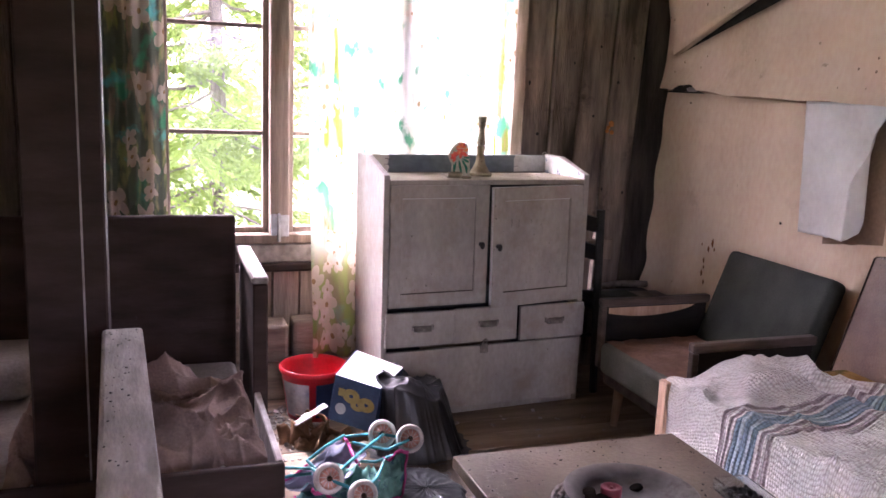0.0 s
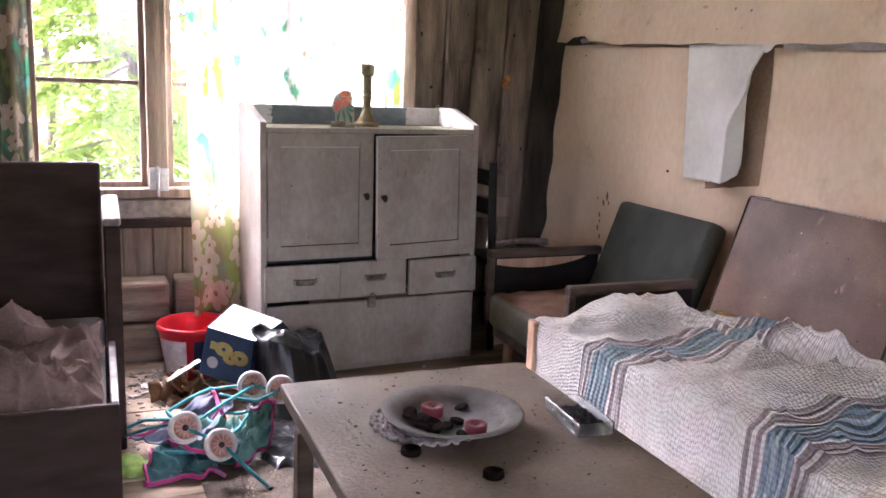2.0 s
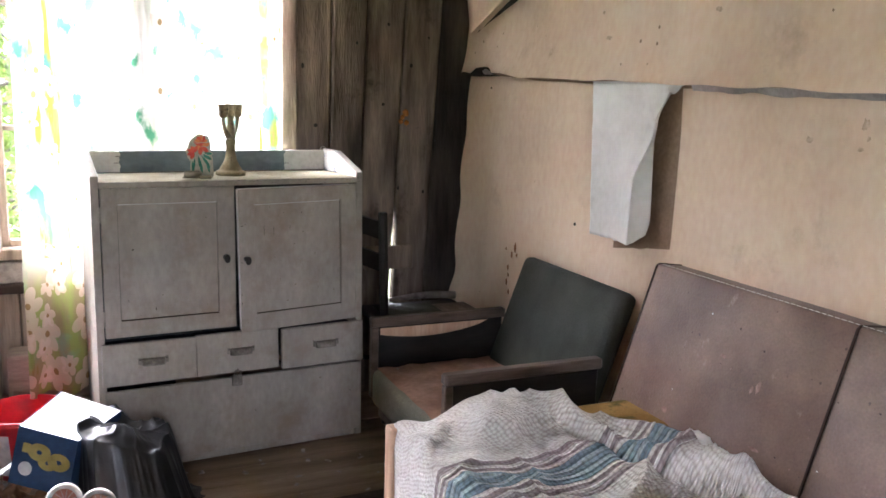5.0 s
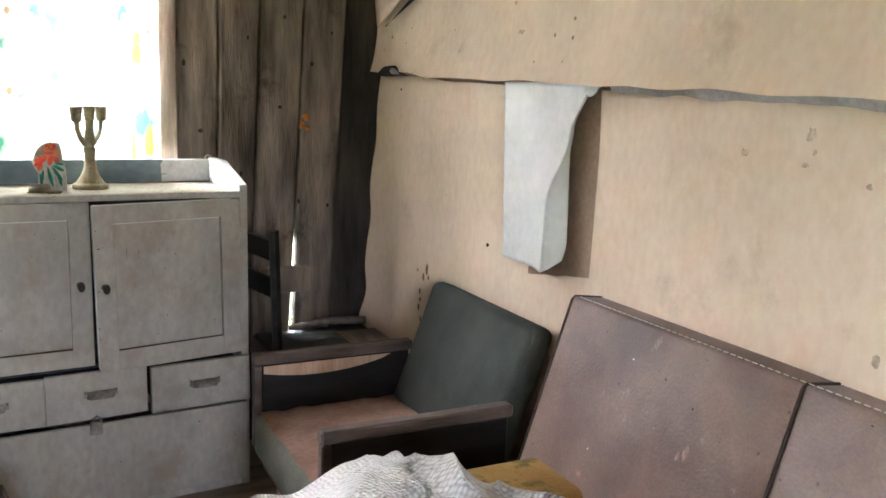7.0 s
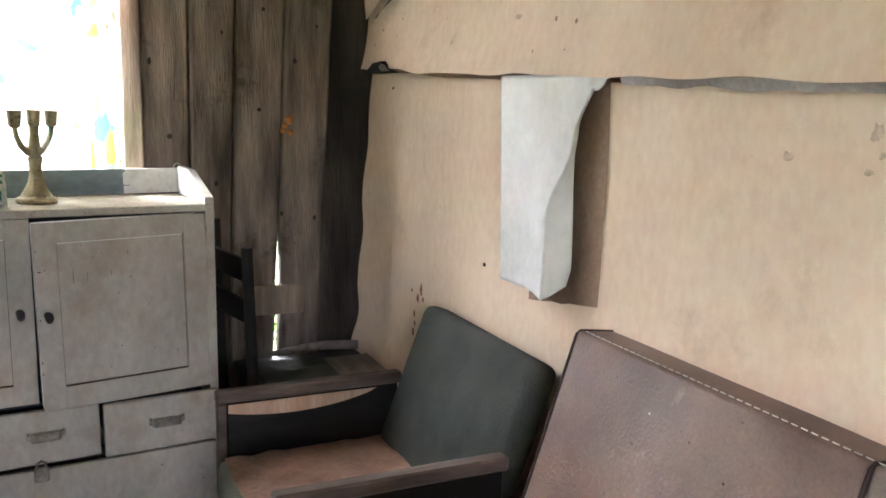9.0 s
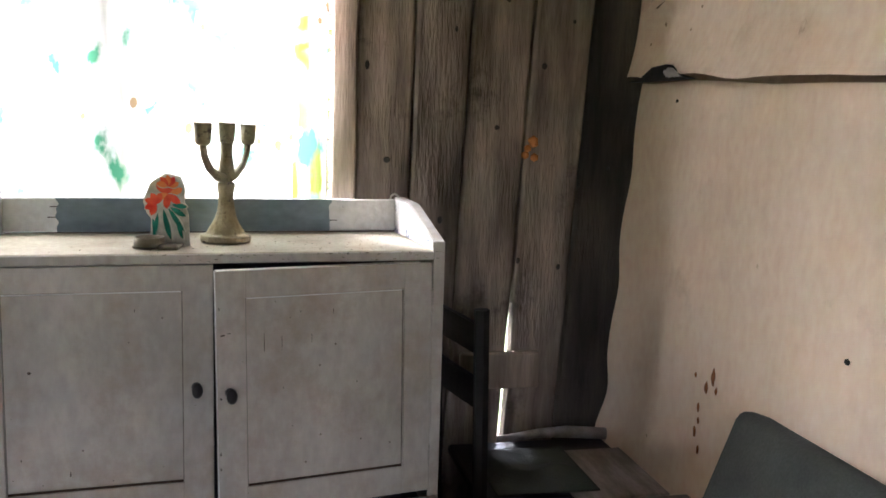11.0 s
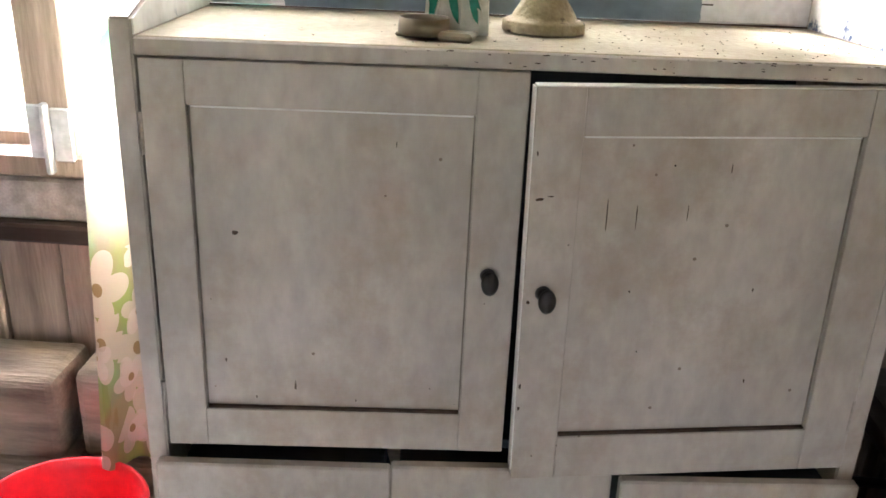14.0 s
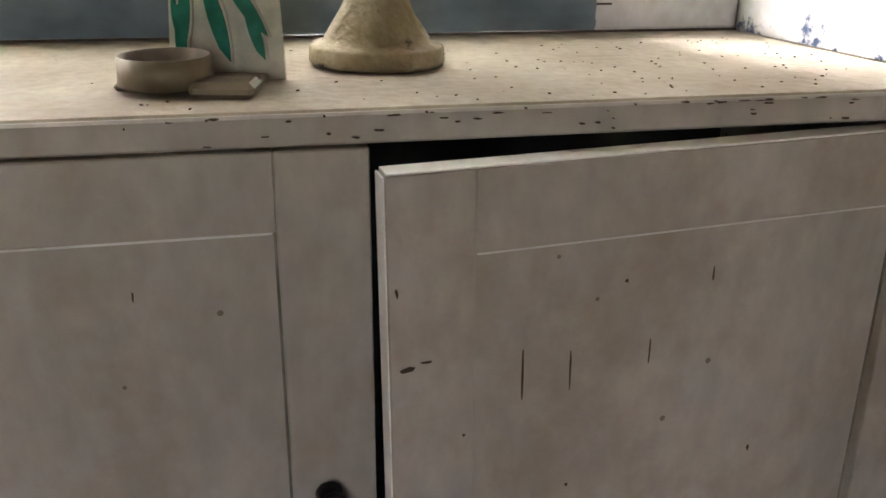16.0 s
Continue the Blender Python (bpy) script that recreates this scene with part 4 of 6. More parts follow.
PANEL, FRONT = -0.0085, -0.018
for x, z, w, h in ((0.131, 0.849, 0.006, 0.003), (0.205, 0.622, 0.0016, 0.009), (0.29, 0.6, 0.001, 0.003), (0.34, 0.975, 0.0008, 0.004), (0.11, 0.66, 0.0012, 0.005), (0.15, 0.602, 0.001, 0.003)):
    part("chip", fleck(x, PANEL, z, w, h), "crack", cab, "small dark paint chip")
for x, y, z, w, h in ((0.609, PANEL, 0.906, 0.0009, 0.028), (0.648, PANEL, 0.904, 0.0007, 0.019), (0.519, FRONT, 0.931, 0.0075, 0.002), (0.532, FRONT, 0.935, 0.006, 0.0008), (0.69, PANEL, 0.972, 0.0016, 0.0018), (0.765, PANEL, 0.968, 0.0006, 0.007), (0.715, PANEL, 0.91, 0.0004, 0.012), (0.56, FRONT, 0.87, 0.0012, 0.0012), (0.65, PANEL, 0.8, 0.0015, 0.0018), (0.82, PANEL, 0.8, 0.0013, 0.004), (0.513, FRONT, 0.79, 0.0025, 0.003),
                      (0.51, FRONT, 0.665, 0.0016, 0.005), (0.51, FRONT, 0.63, 0.0018, 0.003), (0.83, PANEL, 0.66, 0.001, 0.004), (0.67, PANEL, 0.71, 0.001, 0.001), (0.512, FRONT, 0.99, 0.0012, 0.004)):
    part("chip", fleck(x, y, z, w, h, hinge_m), "crack", cab, "dark crack in the paint")
for k in range(60):
    x = 0.3 + 0.72 * rngc.random() ** 0.7
    part("chip", fleck(x, -0.017, H - 0.002 - 0.018 * rngc.random() ** 2.5, rngc.uniform(0.0007, 0.0055), rngc.uniform(0.0003, 0.001)), "crack", cab)

def pull(x, z, parent):
    """A stamped cup pull: hooded body open below, an ear with a screw at either end."""
    b = sheet(lambda u, v: (x + 0.043 * (2 * u - 1), -0.018 - 0.021 * math.sin(math.pi / 2 * v) * (1 - abs(2 * u - 1) ** 6), z + 0.012 - 0.021 * (1 - math.cos(math.pi / 2 * v))), 20, 8)
    solid(part("handle_cup", b, "pull_metal", parent, "tarnished stamped metal cup", True), 0.0015)
    # near-black plate stands for the shade under the cup
    part("handle_back", box(x - 0.041, x + 0.041, -0.0192, -0.0178, z - 0.011, z + 0.01, 0.0005), "knob", parent, "dark plate standing for shade in the pull")
    part("handle_lip", tube([(x - 0.043, -0.0195, z - 0.0105), (x - 0.036, -0.036, z - 0.0095), (x, -0.0395, z - 0.0095), (x + 0.036, -0.036, z - 0.0095), (x + 0.043, -0.0195, z - 0.0105)], 0.0022, 6), "pull_metal", parent, "", True)
    for q in (-1, 1):
        part("handle_ear", box(x + q * 0.048 - 0.006, x + q * 0.048 + 0.006, -0.0205, -0.018, z - 0.008, z + 0.017, 0.001), "pull_metal", parent)
        part("screw", lathe([(0, 0), (0.0026, 0), (0.002, 0.0012), (0, 0.0014)], 10, m=pose(x + q * 0.048, -0.0205, z + 0.01, 90, 0, 0)), "knob", parent)


for x0, x1, z0, z1, out, tip in ((0.003, 0.338, 0.348, 0.507, 0.002, 0.5), (0.345, 0.666, 0.342, 0.506, 0.0, -0.3), (0.676, 1.023, 0.334, 0.499, 0.016, -0.4)):
    dr = empty("drawer", pose(0, -out - 0.018, 0, 0, tip, 0), "", "")
    dr.parent = cab
    part("front", box(x0, x1, -0.018, 0.0015, z0, z1, 0.003), "cab", dr)
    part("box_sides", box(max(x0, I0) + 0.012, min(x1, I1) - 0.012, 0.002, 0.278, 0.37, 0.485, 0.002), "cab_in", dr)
    pull((x0 + x1) / 2 + 0.01, (z0 + z1) / 2 + 0.004, dr)
flapf = part("flap_front", box(0.012, 1.016, -0.034, -0.0165, 0.034, 0.327, 0.003), "cab", cab, "wide painted fall front")
part("hasp", box(0.475, 0.515, -0.044, -0.0345, 0.292, 0.34, 0.003), "pull_metal", cab, "small metal hasp")
part("hasp_ring", tube([(0.482, -0.042, 0.335), (0.484, -0.05, 0.352), (0.495, -0.053, 0.362), (0.506, -0.05, 0.352), (0.508, -0.042, 0.335)], 0.004), "pull_metal", cab)
ring = [(0.008 + 0.012 * math.cos(a), D - 0.008, H + 0.104 + 0.013 * math.sin(a)) for a in [k * math.pi / 6 for k in range(13)]]
part("hanging_ring", tube(ring, 0.004), "metal", cab, "small metal hanging ring")
part("hanging_ring", tube([(p[0] + W - 0.03, p[1], p[2] - 0.014) for p in ring], 0.003), "metal", cab)


def on_cab(x, y, z=H):
    return cab.matrix_basis @ pose(x, y, z + 0.0005)


# candle holder with three arms
ch = empty("candle_holder", on_cab(0.538, 0.178) @ pose(0, 0, 0, 1.0, 0, 64), "dusty yellow brass candle holder with three cups", "candle holder")
ft = lathe([(0.05, 0), (0.056, 0.001), (0.0585, 0.004), (0.0585, 0.015), (0.056, 0.0175), (0.047, 0.0195), (0.044, 0.024), (0.038, 0.034), (0.031, 0.046), (0.025, 0.06), (0.021, 0.074), (0.0185, 0.09), (0.017, 0.105), (0.0185, 0.12), (0.021, 0.132), (0.02, 0.14), (0.012, 0.145)], 72)
for v in ft.verts:
    k = 1 + 0.05 * noise.noise(v.co * 90) + 0.05 * noise.noise(v.co * 210)
    v.co.x, v.co.y = v.co.x * k, v.co.y * k
part("foot", ft, "brass", ch, "crusted brass foot", True)
part("stem", lathe([(0.012, 0.137), (0.022, 0.155), (0.017, 0.18), (0.013, 0.21), (0.014, 0.235)], 24), "brass", ch, "", True)
cup = [(0.012, 0.0), (0.017, 0.006), (0.02, 0.045), (0.0205, 0.05), (0.016, 0.05), (0.014, 0.02), (0.0, 0.018)]
part("cup", lathe(cup, 24, m=pose(0, 0, 0.232)), "brass", ch, "", True)
for s in (-1, 1):
    part("arm", tube([(0, 0, 0.15), (s * 0.05, 0, 0.158), (s * 0.095, 0, 0.178), (s * 0.122, 0, 0.206), (s * 0.13, 0, 0.235)], [0.012, 0.011, 0.009, 0.008, 0.008], 10), "brass", ch, "", True)
    part("cup", lathe(cup, 24, m=pose(s * 0.13, 0, 0.23)), "brass", ch, "", True)

# tealight holder with a flower panel of painted glass
th = empty("tealight_holder", on_cab(0.396, 0.103) @ pose(0, 0, 0, 1.0, 0, -14), "tealight holder with red flower relief panel and brass cup", "candle holder")
part("cup_ring", lathe([(0.03, 0.004), (0.034, 0.006), (0.033, 0.026), (0.031, 0.026), (0.029, 0.01), (0, 0.009)], 28, m=pose(-0.02, -0.03, 0)), "pewter", th, "", True)
bs = box(-0.058, 0.044, -0.035, 0.02, 0, 0.005, 0.002)
box(0.004, 0.05, -0.062, -0.03, 0, 0.012, 0.004, bs)
part("tray", bs, "pewter", th)


def slab(points, y, t):
    b = bmesh.new()
    a = [b.verts.new((x, y, z)) for x, z in points]
    c = [b.verts.new((x, y + t, z)) for x, z in points]
    b.faces.new(a), b.faces.new(c[::-1])
    for k in range(len(a)):
        b.faces.new((a[k], c[k], c[(k + 1) % len(a)], a[(k + 1) % len(a)]))
    bmesh.ops.recalc_face_normals(b, faces=b.faces[:])
    return b


def petal(cx, cz, ang, ln, w):
    return [(cx + math.cos(ang) * ln * u - math.sin(ang) * w * s * math.sin(math.pi * min(1, u * 0.95)) ** 0.8, cz + math.sin(ang) * ln * u + math.cos(ang) * w * s * math.sin(math.pi * min(1, u * 0.95)) ** 0.8)
            for u, s in [(k / 6, 1) for k in range(7)] + [(k / 6, -1) for k in range(5, 0, -1)]]


out = [(-0.03, 0.0), (0.05, 0.0), (0.048, 0.07), (0.04, 0.1), (0.042, 0.13), (0.034, 0.158), (0.018, 0.162), (0.004, 0.166), (-0.014, 0.152), (-0.028, 0.14), (-0.034, 0.12), (-0.042, 0.1), (-0.036, 0.075), (-0.026, 0.06)]
out = [(x * 1.12, z) for x, z in out]
part("relief_panel", slab(out, 0.02, 0.006), "lead", th, "pale relief panel")


def outlined(points, y, material, name, label):
    """A coloured glass piece set in a slightly larger pale rim."""
    cx, cz = sum(p[0] for p in points) / len(points), sum(p[1] for p in points) / len(points)
    part("relief_rim", slab([(cx + (x - cx) * 1.0 + 0.0016 * (1 if x > cx else -1), cz + (z - cz) * 1.0 + 0.0016 * (1 if z > cz else -1)) for x, z in points], y, 0.005), "lead", th)
    part(name, slab(points, y - 0.0016, 0.004), material, th, label)


for k in range(6):
    outlined(petal(0.012, 0.118, 0.35 + k * 1.047, 0.034, 0.0085), 0.0142 - 0.0004 * k, "petal_orange" if k % 3 == 0 else "petal", "petal", "red orange glass petal")
for k in range(5):
    outlined(petal(0.012, 0.135, 0.3 + k * 0.63, 0.026, 0.007), 0.0118 - 0.0004 * k, "petal" if k % 2 else "petal_orange", "petal", "red orange glass petal")
for k in range(5):
    outlined(petal(-0.014, 0.094, 1.2 + k * 0.75, 0.028, 0.0075), 0.0118 - 0.0004 * k, "petal", "petal", "red orange glass petal")
for cx, cz, a, ln, w in ((0.0, 0.082, -1.35, 0.07, 0.006), (0.012, 0.085, -1.0, 0.062, 0.0055), (0.016, 0.088, -0.55, 0.04, 0.006), (0.02, 0.094, -0.15, 0.034, 0.0055), (-0.012, 0.074, -1.75, 0.06, 0.0052), (0.03, 0.06, -1.3, 0.046, 0.0045), (-0.024, 0.062, -1.4, 0.04, 0.004)):
    outlined(petal(cx, cz, a, ln, w), 0.0128, "leaf_glass", "leaf", "green glass leaf")

# ---- armchair: faces the window side of the room, its back to the right wall ----
ac = empty("armchair", pose(0, 0, 0), "low armchair with dark green back and wooden arms", "armchair")
for y in (2.645, 3.345):
    part("arm", box(1.872, 2.45, y, y + 0.042, 0.555, 0.592, 0.006), "arm_wood", ac, "brown wooden arm rail")
    part("arm_post", box(1.874, 1.902, y + 0.004, y + 0.038, 0.27, 0.554, 0.004), "arm_wood", ac)
    part("arm_panel", box(1.903, 2.44, y + 0.012, y + 0.03, 0.25, 0.554, 0.004), "black_wood", ac, "dark upholstered side panel")
part("arm_inner", sheet(lambda u, v: (1.905 + 0.46 * u, 3.343, 0.553 - v * 0.045 * math.sin(math.pi * (0.15 + 0.85 * u)) ** 0.7), 16, 2), "pine", ac, "bare wood strip under the arm")


def seat_f(bm_bevel=0.03):
    b = box(1.865, 2.42, 2.695, 3.335, 0.255, 0.4, bm_bevel, segs=3)
    return b


part("seat", seat_f(), "pale_green", ac, "faded green seat cushion", True)
part("seat_top", sheet(lambda u, v: (1.885 + 0.5 * u, 2.71 + 0.61 * v, 0.403 + 0.02 * math.sin(math.pi * u) * math.sin(math.pi * v) + 0.008 * noise.noise((u * 9, v * 7, 2))), 40, 40), "worn_seat", ac, "worn pinkish seat cover", True)
bk = box(-0.33, 0.33, -0.05, 0.05, 0, 0.47, 0.03, segs=3)
bk.transform(Matrix.Translation((2.40, 3.0, 0.36)) @ Euler((0, radians(20), 0)).to_matrix().to_4x4() @ Euler((0, 0, radians(90))).to_matrix().to_4x4())
part("backrest", bk, "green_cloth", ac, "dark green padded backrest", True)
part("frame", box(1.9, 2.42, 2.69, 3.34, 0.2, 0.254, 0.004), "arm_wood", ac)
for x, y, dx in ((1.97, 2.72, -0.05), (1.97, 3.30, -0.02), (2.38, 2.72, 0.04), (2.38, 3.3, 0.04)):
    part("leg", tube([(x + dx, y, 0), (x, y, 0.21)], [0.016, 0.026], 12), "pine", ac, "tapered pale wooden leg", True)

# ---- sofa along the right wall ----
so = empty("sofa", pose(0, 0, 0), "wide sofa with brown leatherette back and pine ends", "sofa")


def sofa_back(y0, y1):
    b = box(-(y1 - y0) / 2, (y1 - y0) / 2, -0.075, 0.055, 0, 0.5, 0.008, segs=2)
    for v in b.verts:
        if v.co.z > 0.25:
            v.co.z += (0.055 - v.co.y) * 0.2
    b.transform(Matrix.Translation((2.416, (y0 + y1) / 2, 0.453)) @ Euler((0, radians(18), 0)).to_matrix().to_4x4() @ Euler((0, 0, radians(90))).to_matrix().to_4x4())
    return b


part("backrest", sofa_back(1.732, 2.49), "leather", so, "brown leatherette backrest", True)
part("backrest", sofa_back(0.99, 1.730), "leather", so, "brown leatherette backrest", True)
part("backrest", sofa_back(0.25, 0.982), "leather", so, "brown leatherette backrest", True)
rotb = Matrix.Translation((2.416, 0, 0.453)) @ Euler((0, radians(18), 0)).to_matrix().to_4x4()
for y in (2.486, 1.731):
    part("piping", tube([rotb @ Vector((-0.0548, y, 0.02)), rotb @ Vector((-0.0555, y, 0.25)), rotb @ Vector((-0.0545, y, 0.492)), rotb @ Vector((-0.048, y, 0.5)), rotb @ Vector((-0.03, y, 0.504)), rotb @ Vector((0.066, y, 0.523))], 0.0042), "wood_dark", so, "dark cord piping", True)
st = bmesh.new()
for k in range(70):
    y = 2.47 - k * 0.02
    box(-0.046, -0.0435, y - 0.012, y, 0.5025, 0.5045, 0, st, rotb)
part("stitching", st, "flap", so, "pale stitched seam")
rngs = random.Random(21)
for k in range(46):
    y, zz = rngs.uniform(1.0, 2.42), rngs.uniform(0.1, 0.49)
    b = fleck(y, 0, zz, rngs.uniform(0.001, 0.004), rngs.uniform(0.001, 0.004), Euler((0, 0, radians(90))).to_matrix().to_4x4(), 0.0006)
    b.transform(rotb @ Matrix.Translation((-0.0552, 0, 0)))
    part("mark", b, "flap" if k % 6 == 0 else "wood_dark" if k % 2 else "scuff", so, "small scuff in the leatherette")
for y, zz, w, h in ((1.95, 0.27, 0.012, 0.022), (1.97, 0.255, 0.007, 0.014), (2.1, 0.31, 0.012, 0.006), (1.9, 0.12, 0.02, 0.008), (2.25, 0.1, 0.016, 0.01)):
    b = fleck(y, 0, zz, w, h, Euler((0, 0, radians(90))).to_matrix().to_4x4(), 0.0006)
    b.transform(rotb @ Matrix.Translation((-0.0552, 0, 0)))
    part("mark", b, "scuff", so, "pinkish worn spot in the leatherette")
part("seat", box(1.70, 2.42, 0.3, 2.44, 0.3, 0.478, 0.04, segs=3), "yellow", so, "ochre seat cushion", True)
part("frame", box(1.69, 2.5, 0.3, 2.45, 0.2, 0.3, 0.005), "pine", so)
for x, y in ((1.61, 2.42), (2.42, 2.42), (1.61, 0.35), (2.42, 0.35)):
    part("leg", box(x, x + 0.035, y, y + 0.05, 0, 0.54 if x < 2 else 0.3, 0.005), "pine", so, "pale pine post")
part("end_rail", box(1.646, 2.42, 2.446, 2.47, 0.3, 0.42, 0.004), "pine", so)


tagged(link("cushion", box(2.05, 2.41, 2.2, 2.445, 0.47, 0.535, 0.03, segs=3), "yellow", smooth=True), "ochre yellow cushion lying on the sofa seat", "cushion")

# ---- knitted blanket over the sofa ----
def blanket(u, v):
    """u runs from the back of the seat to the front edge and down; v along the sofa towards the camera."""
    length = 1.12
    s = u * length
    y = 2.455 - 1.75 * v
    drop = 0.66 + 0.03 * noise.noise((v * 6, 2, 0))
    wav = 0.05 * noise.noise((u * 3, v * 4, 11))
    tuck = 0.24 * max(0.0, min(1.0, (y - 2.12) / 0.25))
    s = tuck + u * (length - tuck)
    if s < drop:
        x, z = 2.30 - s, 0.525
    else:
        k = s - drop
        x, z = 2.30 - drop - 0.025 * (1 - math.exp(-k * 20)) + 0.02 * k, 0.525 - k
    a = min(1, (s - tuck) / 0.08) * (1 if s < drop else math.exp(-(s - drop) * 8))
    bump = 0.085 * math.exp(-((x - 1.95) / 0.15) ** 4 - ((y - 2.33) / 0.13) ** 4) + 0.06 * math.exp(-((x - 1.86) / 0.2) ** 2 - ((y - 1.55) / 0.16) ** 2)
    folds = 0.03 * (0.5 + 0.5 * noise.noise((x * 3.2 + y * 1.5, y * 3.5 - x * 2, 0.3))) + (0.022 + 0.026 * max(0.0, min(1.0, (x - 1.82) / 0.2))) * ridge((x * 0.5 + y * 0.9, y * 0.5 - x * 1.2, 0.3), 3.4) ** 6 + 0.02 * ridge((x * 0.7 - y * 0.9, y + x, 2.3), 6.0) ** 5 + 0.008 * fbm((x, y, 1), 8)
    # a long slack fold slants across the seat behind the first hump
    line = (x - 2.05) + 0.34 * (y - 2.1)
    folds += -0.05 * math.exp(-(line / 0.03) ** 2) * max(0.0, min(1.0, (2.4 - y) / 0.2)) + 0.035 * math.exp(-((line - 0.06) / 0.035) ** 2) * max(0.0, min(1.0, (2.22 - y) / 0.2)) + 0.03 * math.exp(-((line + 0.075) / 0.05) ** 2) * max(0.0, min(1.0, (2.2 - y) / 0.25))
    heap = 0.12 * math.exp(-((x - 2.25 + tuck) / 0.06) ** 2) * (0.6 + 0.8 * noise.noise((y * 6, 0, 4))) * (1 - tuck / 0.24)
    z += a * (bump + folds + max(0, heap))
    z -= 0.0 if v > 0.03 else 0.05 * (1 - v / 0.03) * 0.3
    return (x + (0.02 * noise.noise((y * 7, s * 4, 6)) if s > drop else 0), y + wav * 0.5, z + 0.004)


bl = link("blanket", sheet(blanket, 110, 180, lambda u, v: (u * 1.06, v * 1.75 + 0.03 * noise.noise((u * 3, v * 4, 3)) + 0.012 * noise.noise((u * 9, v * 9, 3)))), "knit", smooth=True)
solid(bl, 0.012, -1)
for dx, dy, r, sd in ((2.28, 1.97, 0.03, 4.0), (2.25, 1.87, 0.034, 8.0)):
    kb = bmesh.new()
    bmesh.ops.create_icosphere(kb, subdivisions=4, radius=1)
    for v in kb.verts:
        q = 1 + 0.4 * (ridge(v.co + Vector((sd, 0, 0)), 1.6) - 0.7) + 0.12 * noise.noise(v.co * 5 + Vector((sd, 0, 0)))
        v.co = Vector((dx + v.co.x * r * q, dy + v.co.y * r * 1.5 * q, 0.59 + v.co.z * r * 0.9 * q))
    part("fringe_knot", kb, "flap", bl, "bunched white fringe", True)
tagged(bl, "cream knitted blanket with blue and mauve stripes on sofa", "blanket")

# ---- coffee table ----
ct = empty("coffee_table", pose(0, 0, 0), "low grey-brown dusty coffee table", "coffee table")
part("tabletop", box(0.662, 1.305, 0.85, 1.937, 0.556, 0.59, 0.004, segs=2), "table", ct, "dusty speckled tabletop")
part("apron", box(0.71, 1.26, 0.92, 1.88, 0.49, 0.555, 0.004), "arm_wood", ct)
for x, y in ((0.69, 1.86), (1.24, 1.86), (0.69, 0.9), (1.24, 0.9)):
    part("leg", box(x, x + 0.04, y, y + 0.05, 0, 0.49, 0.004), "arm_wood", ct, "brown wooden leg")

# plate on a lace doily with bottle caps and red candle cups
px, py, pz = 0.962, 1.578, 0.5905
dl = bmesh.new()
for r, z, w in ((0.03, 0.005, 9), (0.05, 0.005, 12), (0.07, 0.005, 15), (0.088, 0.005, 19), (0.103, 0.006, 23), (0.117, 0.006, 26)):
    loops = [(px - 0.046 + r * (1 + 0.03 * math.sin(w * a) + 0.03 * noise.noise((math.cos(a), math.sin(a), r * 40))) * math.cos(a), py + 0.03 + r * (1 + 0.03 * math.sin(w * a)) * math.sin(a), pz + z + 0.002 * math.cos(w * a + 1)) for a in [k * 2 * math.pi / 150 for k in range(151)]]
    tube(loops, [0.0052 + 0.0016 * math.sin(k * 1.9) for k in range(151)], 6, dl)
tagged(link("doily", dl, "lace", smooth=True), "thick crocheted grey-white doily under a plate", "doily")
pl = lathe([(0.0, 0), (0.09, 0.0), (0.1, 0.003), (0.125, 0.016), (0.15, 0.026), (0.153, 0.029), (0.149, 0.0305), (0.128, 0.026), (0.116, 0.019), (0.107, 0.009), (0.0, 0.007)], 56, m=pose(px, py, pz + 0.009))
tagged(link("plate", pl, "plate", smooth=True), "grey-white dusty plate holding bottle caps", "plate")


def cap(x, y, z, r, material, label, category, tilt=(0, 0)):
    b = bmesh.new()
    n = 42
    prof = [(r * 0.82, 0.0078), (r * 0.95, 0.0065), (r, 0.0)]
    top = [[b.verts.new((q * (1 + (0.05 * math.cos(k * math.pi) if i == 2 else 0)) * math.cos(2 * math.pi * k / n), q * math.sin(2 * math.pi * k / n), h)) for k in range(n)] for i, (q, h) in enumerate(prof)]
    b.faces.new(top[0])
    for a, c in zip(top, top[1:]):
        for k in range(n):
            b.faces.new((c[k], c[(k + 1) % n], a[(k + 1) % n], a[k]))
    b.faces.new(top[2][::-1])
    b.transform(pose(x, y, z, tilt[0], tilt[1], 0))
    return tagged(link("bottle_cap", b, material), label, category, "caps on the plate")


rng = random.Random(3)
base = pz + 0.0165
for dx, dy in ((-0.076, 0.057), (-0.089, 0.021), (-0.085, -0.008), (-0.062, 0.023), (-0.084, -0.04), (-0.055, -0.03), (-0.045, -0.01), (-0.05, -0.055), (-0.066, -0.012), (0.043, 0.049), (0.004, -0.019), (-0.012, -0.09), (-0.07, -0.062), (-0.06, 0.0), (-0.03, -0.038)):
    cap(px + dx, py + dy, base + rng.choice((0, 0, 0.007)), 0.0162, "cap_dark", "dark rusty bottle cap", "bottle cap", (rng.uniform(-22, 22), rng.uniform(-22, 22)))
for dx, dy in ((-0.032, 0.035), (0.018, -0.082)):
    b = lathe([(0.0, 0), (0.0235, 0), (0.0245, 0.002), (0.0245, 0.021), (0.0225, 0.0225), (0.019, 0.0215), (0.011, 0.0212), (0.009, 0.018), (0.0045, 0.0178), (0.003, 0.0225), (0.0, 0.023)], 28, m=pose(px + dx, py + dy, base))
    tagged(link("candle_cup", b, "cap_red", smooth=True), "faded red wax tealight standing on a plate", "candle cup", "red cups")
